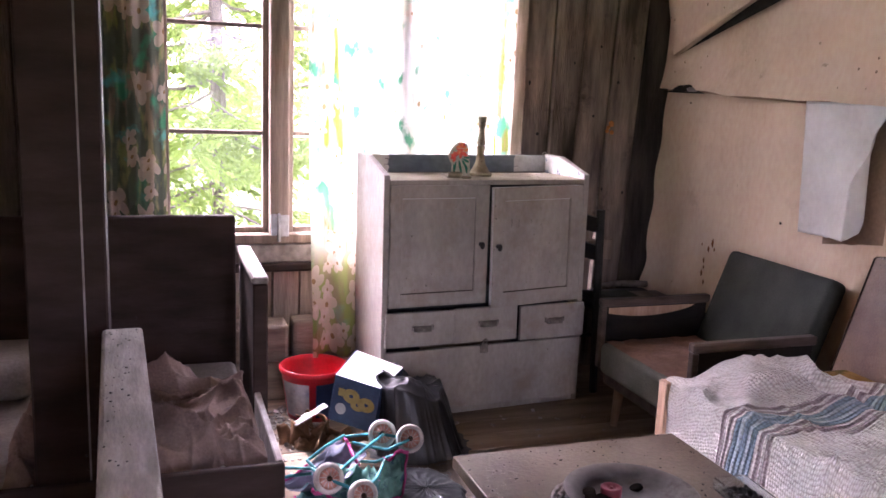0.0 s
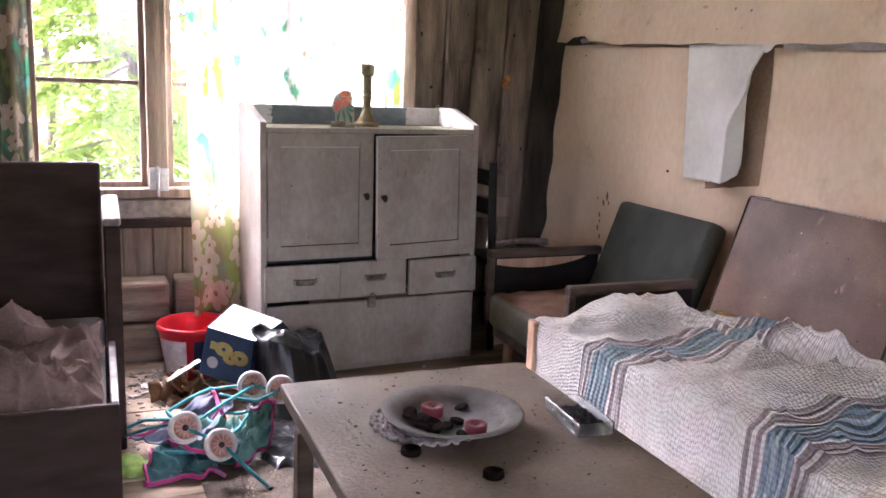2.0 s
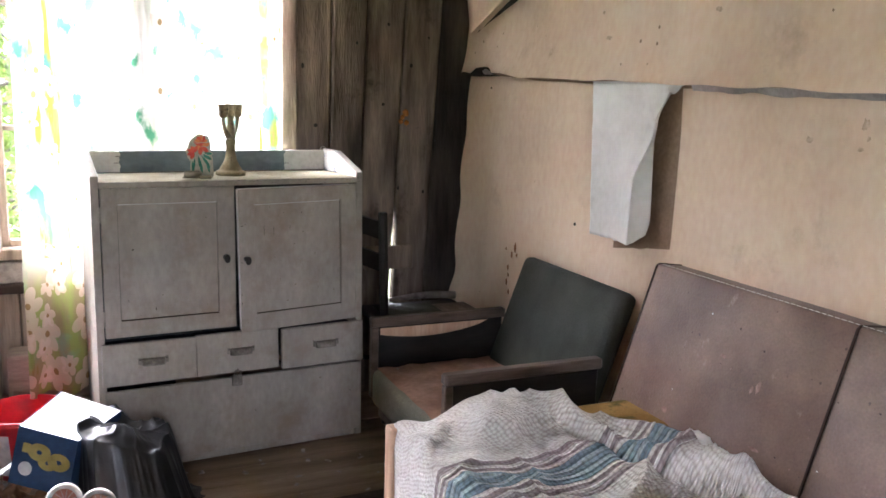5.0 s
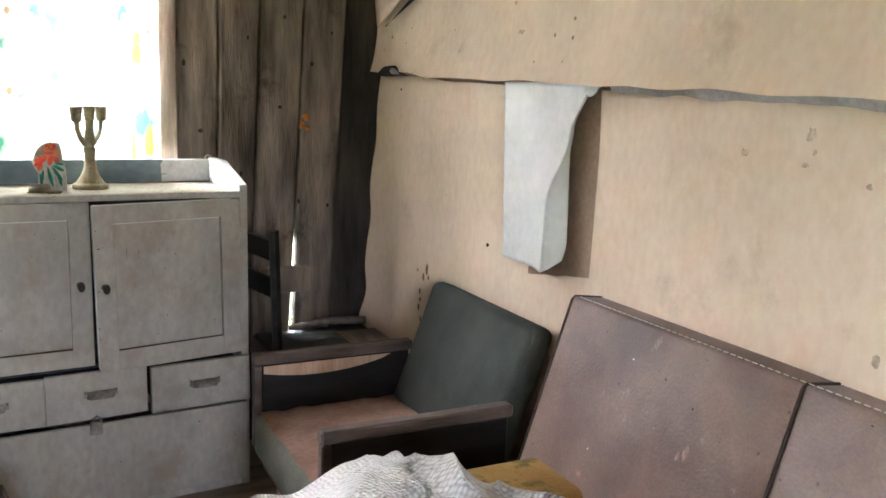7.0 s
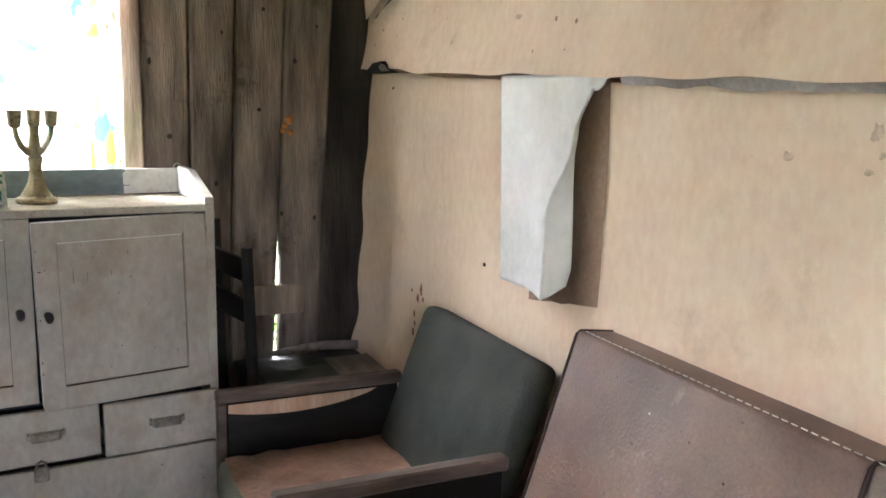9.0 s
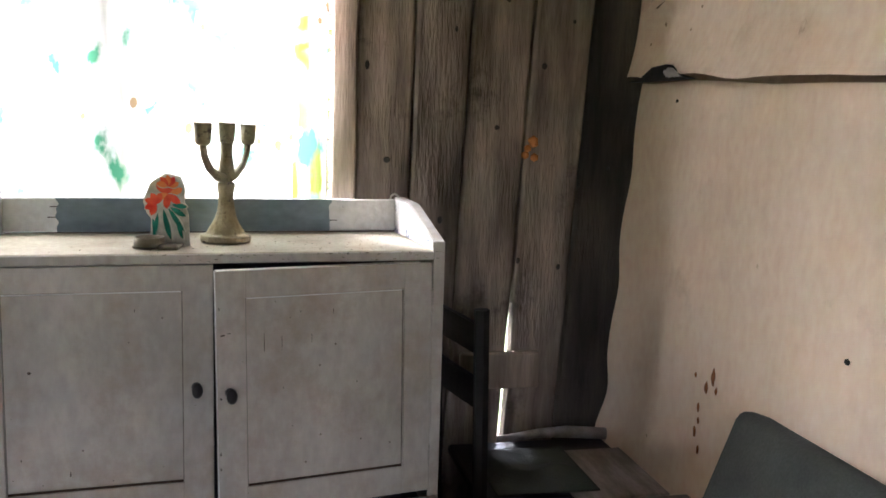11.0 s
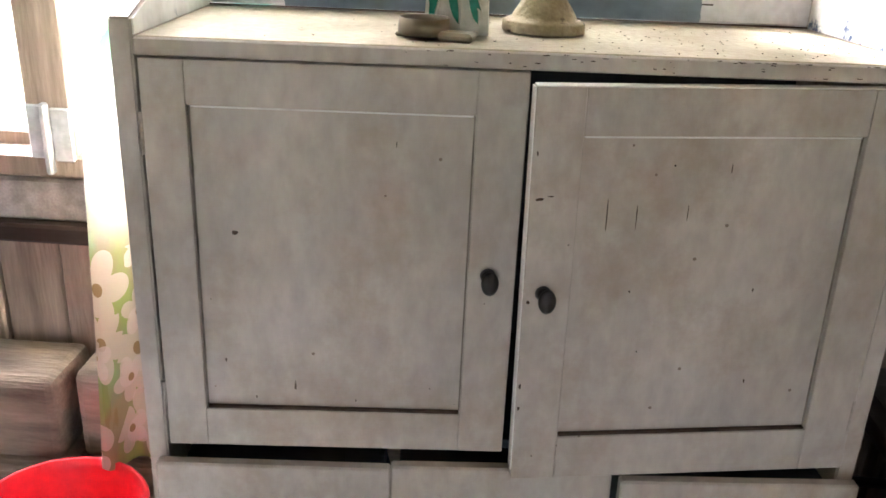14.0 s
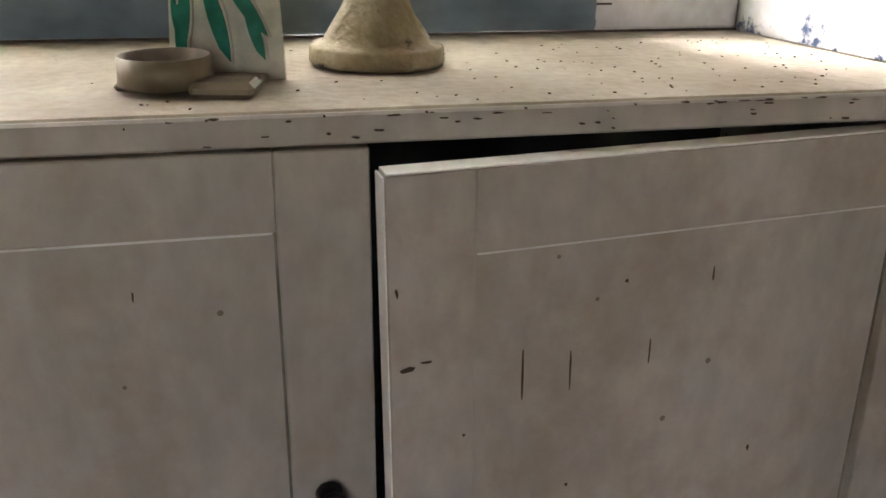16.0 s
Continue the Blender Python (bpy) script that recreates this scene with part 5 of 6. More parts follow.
for x, y in ((0.832, 1.475), (0.948, 1.335)):
    b = lathe([(0.0, 0), (0.02, 0), (0.021, 0.003), (0.02, 0.012), (0.015, 0.014), (0.013, 0.008), (0, 0.008)], 24, m=pose(x, y, pz))
    tagged(link("bottle_cap", b, "cap_dark", smooth=True), "dark bottle cap on the dusty table", "bottle cap")

pb = empty("plastic_box", pose(1.243, 1.525, pz, 0, 0, -4) @ Matrix.Diagonal((0.86, 0.86, 1.0, 1.0)), "shallow clear plastic box with dark soil", "box")
tray = bmesh.new()
box(-0.045, 0.045, -0.095, 0.095, 0, 0.003, 0.001, tray)
for a in ((-0.05, -0.046, -0.1, 0.1), (0.046, 0.05, -0.1, 0.1), (-0.046, 0.046, -0.1, -0.096), (-0.046, 0.046, 0.096, 0.1)):
    box(*a, 0.0, 0.03, 0.0015, tray)
part("tray", tray, "clear_box", pb, "scuffed clear plastic tray")
part("soil", sheet(lambda u, v: (-0.04 + 0.08 * u, -0.06 + 0.13 * v, 0.012 + 0.012 * noise.noise((u * 6, v * 9, 0))), 14, 24), "ash", pb, "black crumbly soil")

# crumbs on the table and the cabinet top
cr = bmesh.new()
rng = random.Random(8)
for k in range(520):
    x, y, s = rng.uniform(0.67, 1.295), rng.uniform(1.0, 1.93), 0.0005 + 0.0019 * rng.random() ** 3
    if math.hypot(x - px, y - py) > 0.17:
        box(-s, s * rng.uniform(0.8, 2.4), -s * rng.uniform(0.3, 0.9), s * 0.6, 0, s * 0.8, 0, cr, pose(x, y, pz, 0, 0, rng.uniform(0, 180)))
tagged(link("table_crumbs", cr, "ash"), "dark crumbs scattered on the dusty table", "crumbs", kind="stuff")
cr = bmesh.new()
for k in range(150):
    x, s = 0.03 + 0.96 * rng.random() ** 0.5, rng.uniform(0.0003, 0.0009)
    box(-s, s * 1.6, -s * 0.6, s, 0, s, 0, cr, cab.matrix_basis @ pose(x, rng.uniform(0.0, 0.3), H + 0.0005, 0, 0, rng.uniform(0, 180)))
tagged(link("cabinet_crumbs", cr, "crack"), "brown crumbs and dirt on the cabinet top", "crumbs", kind="stuff")

# ---- bed box with arms ----
bed = empty("bed", pose(0, 0, 0), "dark-stained wooden box bed with high panels, unmade", "bed")
part("back_panel", box(-1.25, 0.275, 3.61, 3.642, 0.0, 0.955, 0.012, segs=2), "wood_dark", bed)
part("arm_panel", box(0.287, 0.318, 3.03, 3.6, 0.05, 0.80, 0.006), "wood_dark", bed)
part("arm_cap", box(0.276, 0.336, 3.0, 3.606, 0.801, 0.826, 0.006, m=pose(0, 0, 0)), "wood_worn", bed, "dusty arm cap")
part("arm_post", box(0.28, 0.332, 2.998, 3.03, 0.0, 0.80, 0.006), "wood_dark", bed)
part("side_rail", box(0.283, 0.305, 2.41, 2.997, 0.1, 0.405, 0.004), "bed_edge", bed, "worn pale rail")
part("front_board", box(-1.2, 0.306, 2.385, 2.408, 0.0, 0.405, 0.005), "wood_dark", bed)
part("base", box(-1.2, 0.282, 2.41, 3.6, 0.1, 0.2, 0.004), "wood_dark", bed)
mt = box(-1.2, 0.27, 2.42, 3.6, 0.201, 0.335, 0.03, segs=3)
part("mattress", mt, "mattress", bed, "stained grey mattress", True)


def bed_sheet(u, v):
    x, y = -0.46 + 0.72 * u, 2.43 + 0.78 * v
    wx, wy = x + 0.12 * noise.noise((x * 3, y * 3, 1)), y + 0.12 * noise.noise((x * 3, y * 3, 6))
    crease = lambda s, a, k: (1 - abs(noise.noise(Vector((wx * math.cos(a) + wy * math.sin(a), 0.35 * (wy * math.cos(a) - wx * math.sin(a)), k)) * s))) ** 6
    z = 0.34 + 0.085 * crease(3.0, 0.7, 1) + 0.075 * crease(4.6, 2.2, 4) + 0.055 * crease(7, 1.3, 7) + 0.025 * crease(12, 0.3, 9) + 0.03 * noise.noise((x * 3, y * 3, 2))
    edge = min(1, min(u, 1 - u) * 14) * min(1, min(v, 1 - v) * 10)
    return (x + 0.02 * noise.noise((x * 9, y * 9, 2)), y + 0.02 * noise.noise((x * 9, y * 9, 7)), 0.353 + max(-0.008, z - 0.345) * (0.45 + 0.55 * edge))


bs = link("bed_sheet", sheet(bed_sheet, 260, 160), "sheet", smooth=True)
tagged(solid(bs, 0.004), "crumpled brown and grey sheet on the bed", "sheet")
tagged(link("bed_pillow", box(-1.0, -0.45, 3.2, 3.56, 0.345, 0.5, 0.07, segs=4), "mattress", smooth=True), "dirty pale pillow on the bed", "pillow")

# upright post and dusty rail standing in front of the bed
post = tagged(link("post", box(-0.365, -0.165, 2.43, 2.56, 0.0, ZC, 0.006), "wood_dark"), "dark wooden post from floor to ceiling", "post", kind="structure")
# pale strip paints the light that catches the post's edge
part("edge_strip", box(-0.226, -0.221, 2.424, 2.43, 0.0, ZC, 0), "bed_edge", post, "pale strip painted as the lit edge of the post")
rail = empty("bench_end", pose(-0.13, 2.38, 0, 0, 0, 2.4) @ pose(0.13, -2.38, 0), "dusty grey wooden board end beside the bed", "board end")
part("top_board", box(-0.18, -0.078, 1.2, 2.382, 0.815, 0.842, 0.01, segs=2), "wood_worn", rail, "dusty grey top board")
part("side_board", box(-0.17, -0.15, 1.22, 2.37, 0.0, 0.814, 0.004), "wood_dark", rail)
rng = random.Random(21)
cr = bmesh.new()
for k in range(70):
    s = 0.0007 + 0.002 * rng.random() ** 2
    box(-s, s, -s * 0.7, s * 1.5, 0, s * 0.7, 0, cr, pose(rng.uniform(-0.175, -0.09), rng.uniform(1.5, 2.36), 0.8425, 0, 0, rng.uniform(0, 180)))
tagged(link("board_crumbs", cr, "ash"), "dark dirt crumbs on the dusty board", "crumbs", kind="stuff")

# ---- dark chair beside the cabinet ----
dc = empty("chair", pose(0, 0, 0), "dark wooden chair beside the cabinet, rubbish on it", "chair")
for x0, y0 in ((2.045, 3.73), (2.0, 4.06)):
    part("back_post", tube([(x0 + 0.03, y0, 0), (x0 + 0.015, y0, 0.45), (x0, y0, 0.945 if y0 < 4 else 1.0)], 0.02, 6), "black_wood", dc)
for z in (0.9, 0.76):
    part("back_slat", sheet(lambda u, v: (2.06 - 0.06 * u - 0.02 * math.sin(math.pi * u), 3.73 + 0.33 * u, z - 0.075 + 0.075 * v + 0.01 * math.sin(math.pi * u)), 10, 2), "black_wood", dc)
for z in (0.9, 0.76):
    solid(dc.children[-1 if z == 0.9 else -2], 0.016)
part("seat", box(2.06, 2.55, 3.7, 4.1, 0.42, 0.45, 0.012, segs=2), "black_wood", dc)
for x, y in ((2.5, 3.74), (2.5, 4.05)):
    part("leg", tube([(x, y, 0), (x, y, 0.42)], [0.016, 0.02], 8), "black_wood", dc)
part("stretcher", tube([(2.08, 3.73, 0.2), (2.5, 3.74, 0.2)], 0.011), "black_wood", dc)
part("stretcher", tube([(2.08, 4.06, 0.2), (2.5, 4.05, 0.2)], 0.011), "black_wood", dc)
tagged(link("paper_roll", tube([(2.2, 4.05, 0.475), (2.33, 4.06, 0.484), (2.42, 4.06, 0.485), (2.54, 4.04, 0.48)], [0.01, 0.014, 0.018, 0.018], 14), "wood_worn", smooth=True), "pale rolled paper lying on a chair seat", "paper roll")
tagged(link("cardboard", box(2.3, 2.56, 3.66, 3.98, 0.4515, 0.46, 0.003, m=pose(0, 0, 0)), "wood_worn"), "grey dusty board lying on the chair seat", "board")


def rag(u, v):
    x, y = 2.1 + 0.28 * u, 3.7 + 0.3 * v
    return (x, y, 0.464 + 0.05 * max(0, ridge((x, y, 0), 6) - 0.4) * math.sin(math.pi * u) * math.sin(math.pi * v))


tagged(solid(link("rag", sheet(rag, 40, 40), "green_cloth", smooth=True), 0.003), "dark crumpled rag lying on the chair", "rag")

# ---- red bucket ----
bu = empty("bucket", pose(0.635, 3.76, 0), "red plastic bucket with a worn label", "bucket")
part("body", lathe([(0.0, 0.004), (0.112, 0.004), (0.117, 0.0), (0.148, 0.212), (0.155, 0.214), (0.157, 0.22), (0.157, 0.234), (0.153, 0.238), (0.148, 0.236), (0.144, 0.215), (0.112, 0.012), (0.0, 0.012)], 56), "red", bu, "", True)
for a0, a1, mt in ((3.35, 1.05, "bucket_label"), (4.62, 0.8, "card_blue")):
    part("label", sheet(lambda u, v: ((0.1205 + 0.0252 * v) * math.cos(a0 + a1 * u), (0.1205 + 0.0252 * v) * math.sin(a0 + a1 * u), 0.02 + 0.165 * v), 18, 4), mt, bu, "worn printed paper label", True)

# ---- cardboard box and black plastic bag ----
cb = empty("cardboard_box", pose(0, 0, 0), "torn blue printed box with white inner flap", "cardboard box")


def panel(a, b_, c, d, t=0.004):
    """A stiff card between four corners; coordinates along its sides come back for what is printed on it."""
    b = bmesh.new()
    q = [Vector(p) for p in (a, b_, c, d)]
    nrm = (q[1] - q[0]).cross(q[3] - q[0]).normalized() * t
    f, k = [b.verts.new(p) for p in q], [b.verts.new(p - nrm) for p in q]
    b.faces.new(f), b.faces.new(k[::-1])
    for i in range(4):
        b.faces.new((f[i], k[i], k[(i + 1) % 4], f[(i + 1) % 4]))
    return b


FL, FR, BR, BL = (0.646, 3.325, 0.335), (0.822, 3.265, 0.28), (0.968, 3.435, 0.305), (0.774, 3.515, 0.372)
GL, GR = (0.606, 3.275, 0.165), (0.782, 3.215, 0.11)
HL, HR = (0.73, 3.46, 0.2), (0.925, 3.385, 0.14)
part("front", panel(GL, GR, FR, FL), "card_blue", cb, "dark blue printed side")
part("flap", panel(FL, FR, BR, BL), "card_white", cb, "white inner flap")
part("side", panel(HL, GL, FL, BL), "card_blue", cb)
part("side", panel(GR, HR, BR, FR), "card_blue", cb)
o, ux, uz = Vector(GL), Vector(GR) - Vector(GL), Vector(FL) - Vector(GL)
face = Matrix.Translation(o) @ Matrix((ux.normalized(), uz.normalized(), ux.cross(uz).normalized())).transposed().to_4x4()
for x, z, r in ((0.08, 0.115, 0.033), (0.112, 0.088, 0.028), (0.146, 0.098, 0.033)):
    part("printed_coin", lathe([(r * 0.25, 0), (r, 0), (r, 0.0016), (r * 0.25, 0.0016)], 24, caps=False, m=face @ pose(x, z, 0.0005) @ Matrix.Diagonal((1.1, 0.85, 1, 1))), "card_yellow", cb, "ochre printed disc")
part("printed_square", box(0.025, 0.05, 0.105, 0.135, 0.0, 0.0015, 0, m=face), "card_yellow", cb)
part("printed_ring", lathe([(0, 0), (0.022, 0), (0.022, 0.0015), (0, 0.0015)], 24, m=face @ pose(0.045, 0.055, 0.0005)), "bucket_label", cb, "pale round mark")


def bag_sheet(cx, cy, rx, ry, h, seed, lean=(0.0, 0.0), peak=0.0, fold=0.07):
    """Plastic film draped over something boxy: a creased top and long pleats that run down to the floor."""
    def f(u, v):
        a = u * 2 * math.pi
        ca, sa = math.cos(a), math.sin(a)
        sq = 1 / max(abs(ca) ** 5 + abs(sa) ** 5, 1e-6) ** 0.2
        pleat = (1 - abs(math.sin(a * 5.5 + 2.2 * noise.noise((ca * 1.3, sa * 1.3, seed))))) ** 1.6 + 0.5 * (1 - abs(math.sin(a * 12.5 + seed + 2 * noise.noise((ca * 2, sa * 2, seed))))) ** 2
        down = max(0.0, min(1.0, (v - 0.5) / 0.32))
        r = min(v, 0.5 + (v - 0.5) * 0.55) / 0.775 * (0.82 + 0.18 * sq) * (1 + fold * (pleat - 0.6) * down + 0.1 * noise.noise((ca * 1.4, sa * 1.4, seed)))
        x, y = ca * r, sa * r
        top = h * (0.9 + 0.14 * noise.noise((x * 1.5, y * 1.5, seed)) - 0.2 * x) + min(0.3, h) * (0.1 * ridge((x * 0.8 + 0.6 * y, y * 1.6 - 0.8 * x, seed), 1.3) ** 4 + 0.04 * ridge((x * 1.5 - y, y + x, seed + 5), 2.2) ** 4)
        top += peak * math.exp(-((x + 0.1) / 0.16) ** 2 - ((y - 0.5) / 0.3) ** 2)
        wall = 1 - down * down * (3 - 2 * down)
        z = top * wall + 0.004 * noise.noise((u * 30, v * 9, seed))
        return (cx + rx * x + lean[0] * wall, cy + ry * y + lean[1] * wall, max(0.003 + 0.002 * noise.noise((u * 9, v * 9, 0)), z))
    return sheet(f, 220, 90)


tagged(link("plastic_bag", bag_sheet(1.0, 3.28, 0.225, 0.215, 0.285, 2.0, (-0.03, 0.06), 0.03, 0.08), "bag", smooth=True), "shiny black plastic bag draped beside a box", "plastic bag")
tagged(link("plastic_bag", bag_sheet(0.9, 2.86, 0.19, 0.26, 0.028, 5.0, (0.0, 0.0), 0.0, 0.2), "bag", smooth=True), "black plastic bag lying flat on the floor", "plastic bag")


def crumple(name, centre, size, material, label, category, seed, n=4, amt=0.35):
    b = bmesh.new()
    bmesh.ops.create_icosphere(b, subdivisions=n, radius=1)
    for v in b.verts:
        p = v.co + Vector((seed, seed, 0))
        k = 1 + amt * (ridge(p, 1.4) - 0.75) + amt * 0.6 * (ridge(p + Vector((5, 0, 0)), 3.2) - 0.75) + 0.05 * noise.noise(p * 9)
        v.co = Vector((v.co.x * size[0] * k, v.co.y * size[1] * k, max(v.co.z * size[2] * k, -centre[2] + 0.002 + 0.004 * noise.noise(p * 3))))
        v.co += Vector(centre)
    return tagged(link(name, b, material, smooth=True), label, category)


cc = empty("torn_packing", pose(0.575, 3.37, 0), "brown torn packing card heaped beside a box", "packing")
rng = random.Random(6)
for dx, dy, dz, ln, w, yaw, tilt, curl in ((-0.07, 0.08, 0.0, 0.15, 0.1, 20, 40, 0.05), (-0.02, 0.03, 0.01, 0.17, 0.09, -15, 55, 0.07), (0.04, 0.0, 0.0, 0.16, 0.1, 35, 35, -0.05), (0.06, 0.05, 0.03, 0.18, 0.08, 70, 30, 0.06), (-0.05, -0.02, 0.0, 0.13, 0.07, -40, 20, 0.04), (0.1, 0.0, 0.02, 0.16, 0.09, 10, 60, -0.04), (0.14, 0.02, 0.0, 0.18, 0.1, -10, 70, 0.05), (0.0, 0.1, 0.05, 0.12, 0.08, 100, 25, 0.05)):
    sd = rng.random() * 9
    sh = sheet(lambda u, v: (ln * (u - 0.5) * (1 - 0.25 * v * noise.noise((u * 3, sd, 0))), 0.012 * noise.noise((u * 5, v * 4, sd)) + curl * 4 * (u - 0.5) ** 2 * v, w * v * (0.75 + 0.5 * noise.noise((u * 4, sd, 2)))), 14, 8)
    sh.transform(pose(dx, dy, dz, tilt - 90 + 60, 0, yaw))
    for v in sh.verts:
        v.co.z = max(0.003, v.co.z)
    solid(part("torn_card", sh, "card_brown", cc, "", True), 0.003)
tw = sheet(lambda u, v: (-0.08 + 0.13 * u, 0.02 + 0.09 * v - 0.03 * u, 0.1 + 0.085 * u - 0.02 * v + 0.01 * noise.noise((u * 4, v * 4, 1))), 10, 6)
solid(part("torn_card", tw, "bucket_label", cc, "pale torn inner card", True), 0.003)

# ---- overturned doll pram ----
pr = empty("doll_pram", pose(0, 0, 0), "overturned teal doll pram with pale wheels", "doll pram")


def wheel(p, axis, r=0.054):
    q = Vector(axis).to_track_quat("Z", "Y").to_matrix().to_4x4()
    m = Matrix.Translation(p) @ q
    t = lathe([(r * 0.7, -0.011), (r * 0.93, -0.012), (r, -0.006), (r, 0.006), (r * 0.93, 0.012), (r * 0.7, 0.011)], 32, m=m, caps=False)
    w = part("wheel", t, "tyre", pr, "dirty white wheel", True)
    part("rim", lathe([(0.0, -0.006), (r * 0.69, -0.006), (r * 0.69, 0.006), (r * 0.45, 0.009), (0.0, 0.007)], 32, m=m), "rim", w, "faded pink rim", True)
    part("hub", lathe([(0, 0.006), (0.011, 0.006), (0.009, 0.016), (0, 0.017)], 14, m=m), "hub", w, "rusty hub", True)
    for k in range(12):
        a = k * math.pi / 6
        part("spoke", tube([m @ Vector((0.01 * math.cos(a), 0.01 * math.sin(a), 0.0095)), m @ Vector((r * 0.66 * math.cos(a + 0.25), r * 0.66 * math.sin(a + 0.25), 0.0085))], 0.0013, 4), "tyre", w)


W1, W2, W3, W4 = (0.506, 2.735, 0.17), (0.614, 2.68, 0.12), (0.775, 3.045, 0.18), (0.87, 2.985, 0.175)
for p in (W1, W2):
    wheel(p, (0.15, -0.9, 0.35))
for p in (W3, W4):
    wheel(p, (-0.1, -0.9, 0.3))
BARS = (
    ((0.30, 3.05, 0.05), (0.39, 2.96, 0.12), (0.468, 2.868, 0.15), (0.50, 2.76, 0.168)),
    ((0.305, 3.025, 0.035), (0.40, 2.93, 0.1), (0.47, 2.86, 0.135)),
    ((0.485, 2.87, 0.145), (0.462, 2.915, 0.16), (0.55, 3.005, 0.17), (0.634, 3.084, 0.17)),
    ((0.634, 3.075, 0.168), (0.70, 3.06, 0.176), (0.775, 3.04, 0.182)),
    ((0.53, 2.75, 0.172), (0.66, 2.905, 0.178), (0.775, 3.03, 0.182)),
    ((0.655, 3.03, 0.162), (0.715, 2.99, 0.155), (0.776, 2.955, 0.152), (0.865, 2.975, 0.176)),
    ((0.66, 2.965, 0.115), (0.72, 2.93, 0.12), (0.79, 2.93, 0.14)),
    ((0.51, 2.735, 0.165), (0.56, 2.705, 0.15), (0.614, 2.682, 0.122)),
    ((0.63, 2.675, 0.11), (0.69, 2.60, 0.06), (0.75, 2.553, 0.008)),
    ((0.40, 2.85, 0.045), (0.47, 2.81, 0.056), (0.545, 2.775, 0.06)),
    ((0.62, 2.70, 0.12), (0.69, 2.78, 0.13), (0.74, 2.87, 0.15)),
    ((0.775, 3.045, 0.178), (0.82, 3.015, 0.176), (0.87, 2.985, 0.174)),
)
for pts in BARS:
    q = [Vector(p) for p in pts]
    fine = [q[0]]
    for a, c in zip(q, q[1:]):
        fine += [a.lerp(c, 0.08), a.lerp(c, 0.5), a.lerp(c, 0.92), c]
    part("tube_frame", tube([tuple(p) for p in fine], 0.0062, 8), "tube", pr, "teal metal tube", True)
for p, c in (((0.75, 2.553, 0.008), (0.757, 2.548, 0.004)), ((0.30, 3.05, 0.05), (0.29, 3.06, 0.043))):
    part("tube_cap", tube([p, c], 0.0085, 10), "knob", pr, "black rubber cap", True)


def cloth(corner, rim, nu, nv, sag, seed, material, label):
    """A loose cloth between four corners, sagging and rumpled."""
    a, b_, c, d = [Vector(p) for p in corner]
    def f(u, v):
        p = (a * (1 - u) + b_ * u) * (1 - v) + (d * (1 - u) + c * u) * v
        k = math.sin(math.pi * u) * math.sin(math.pi * v)
        r = 0.03 * (ridge((u * 1.6 + 0.5 * v, v * 1.4, seed), 1.6) ** 3 - 0.5) + 0.012 * noise.noise((u * 6, v * 6, seed))
        return (p.x + 0.02 * noise.noise((u * 4, v * 4, seed + 2)), p.y + 0.02 * noise.noise((u * 4, v * 4, seed + 6)), max(0.005, p.z - sag * k + r * rim))
    ob = part("cover", sheet(f, nu, nv), material, pr, label, True)
    solid(ob, 0.003)
    return f


f1 = cloth(((0.34, 2.96, 0.05), (0.56, 2.80, 0.1), (0.70, 2.98, 0.13), (0.63, 3.10, 0.14)), 1.0, 40, 40, 0.05, 1.0, "pram_lilac", "faded lilac cloth with teal print")
f2 = cloth(((0.46, 2.80, 0.10), (0.64, 2.70, 0.07), (0.72, 2.84, 0.13), (0.60, 2.94, 0.12)), 1.0, 30, 30, 0.06, 4.0, "pram_mint", "mint green printed cloth")
f3 = cloth(((0.67, 2.72, 0.02), (0.80, 2.82, 0.03), (0.835, 2.885, 0.175), (0.735, 2.86, 0.155)), 0.9, 30, 30, 0.0, 7.0, "pram_mint", "mint green cloth side panel")
f4 = cloth(((0.375, 2.70, 0.012), (0.63, 2.675, 0.015), (0.58, 2.80, 0.07), (0.41, 2.85, 0.06)), 1.2, 36, 30, 0.02, 9.0, "pram_cloth", "dark teal cloth flap on the floor")
f5 = cloth(((0.40, 2.86, 0.03), (0.66, 2.72, 0.03), (0.78, 2.93, 0.05), (0.56, 3.06, 0.06)), 1.0, 30, 30, 0.0, 3.0, "pram_cloth", "dark teal printed cloth")
for g, path_ in ((f3, [(1, k / 12) for k in range(13)]), (f3, [(1 - k / 12, 1) for k in range(13)]), (f3, [(k / 12, 0) for k in range(13)]), (f4, [(k / 12, 0) for k in range(13)]), (f4, [(0, k / 12) for k in range(13)]), (f1, [(0, k / 12) for k in range(7)]), (f1, [(0.72, 0.25 + k / 18) for k in range(12)]), (f2, [(k / 12, 0) for k in range(13)])):
    pts = [Vector(g(*q)) + Vector((0, 0, 0.002)) for q in path_]
    ribbon = bmesh.new()
    rows = [[ribbon.verts.new(p + Vector((0.006 * c, 0.004 * c, 0.007 * sgn))) for sgn, c in ((-1, -1), (0, 0.4), (1, -1))] for p in pts]
    for r0, r1 in zip(rows, rows[1:]):
        for k in range(2):
            ribbon.faces.new((r0[k], r0[k + 1], r1[k + 1], r1[k]))
    solid(part("trim", ribbon, "pink", pr, "magenta binding", True), 0.003, 0)
part("strap", tube([(0.64, 3.10, 0.155), (0.645, 3.04, 0.145), (0.645, 2.985, 0.135), (0.66, 2.935, 0.11)], 0.007, 6), "pink", pr, "dark magenta strap", True)
crumple("cloth_toy", (0.335, 2.80, 0.028), (0.055, 0.05, 0.035), "lime", "lime green cloth scrap on the floor", "cloth scrap", 9.4, 3, 0.7)

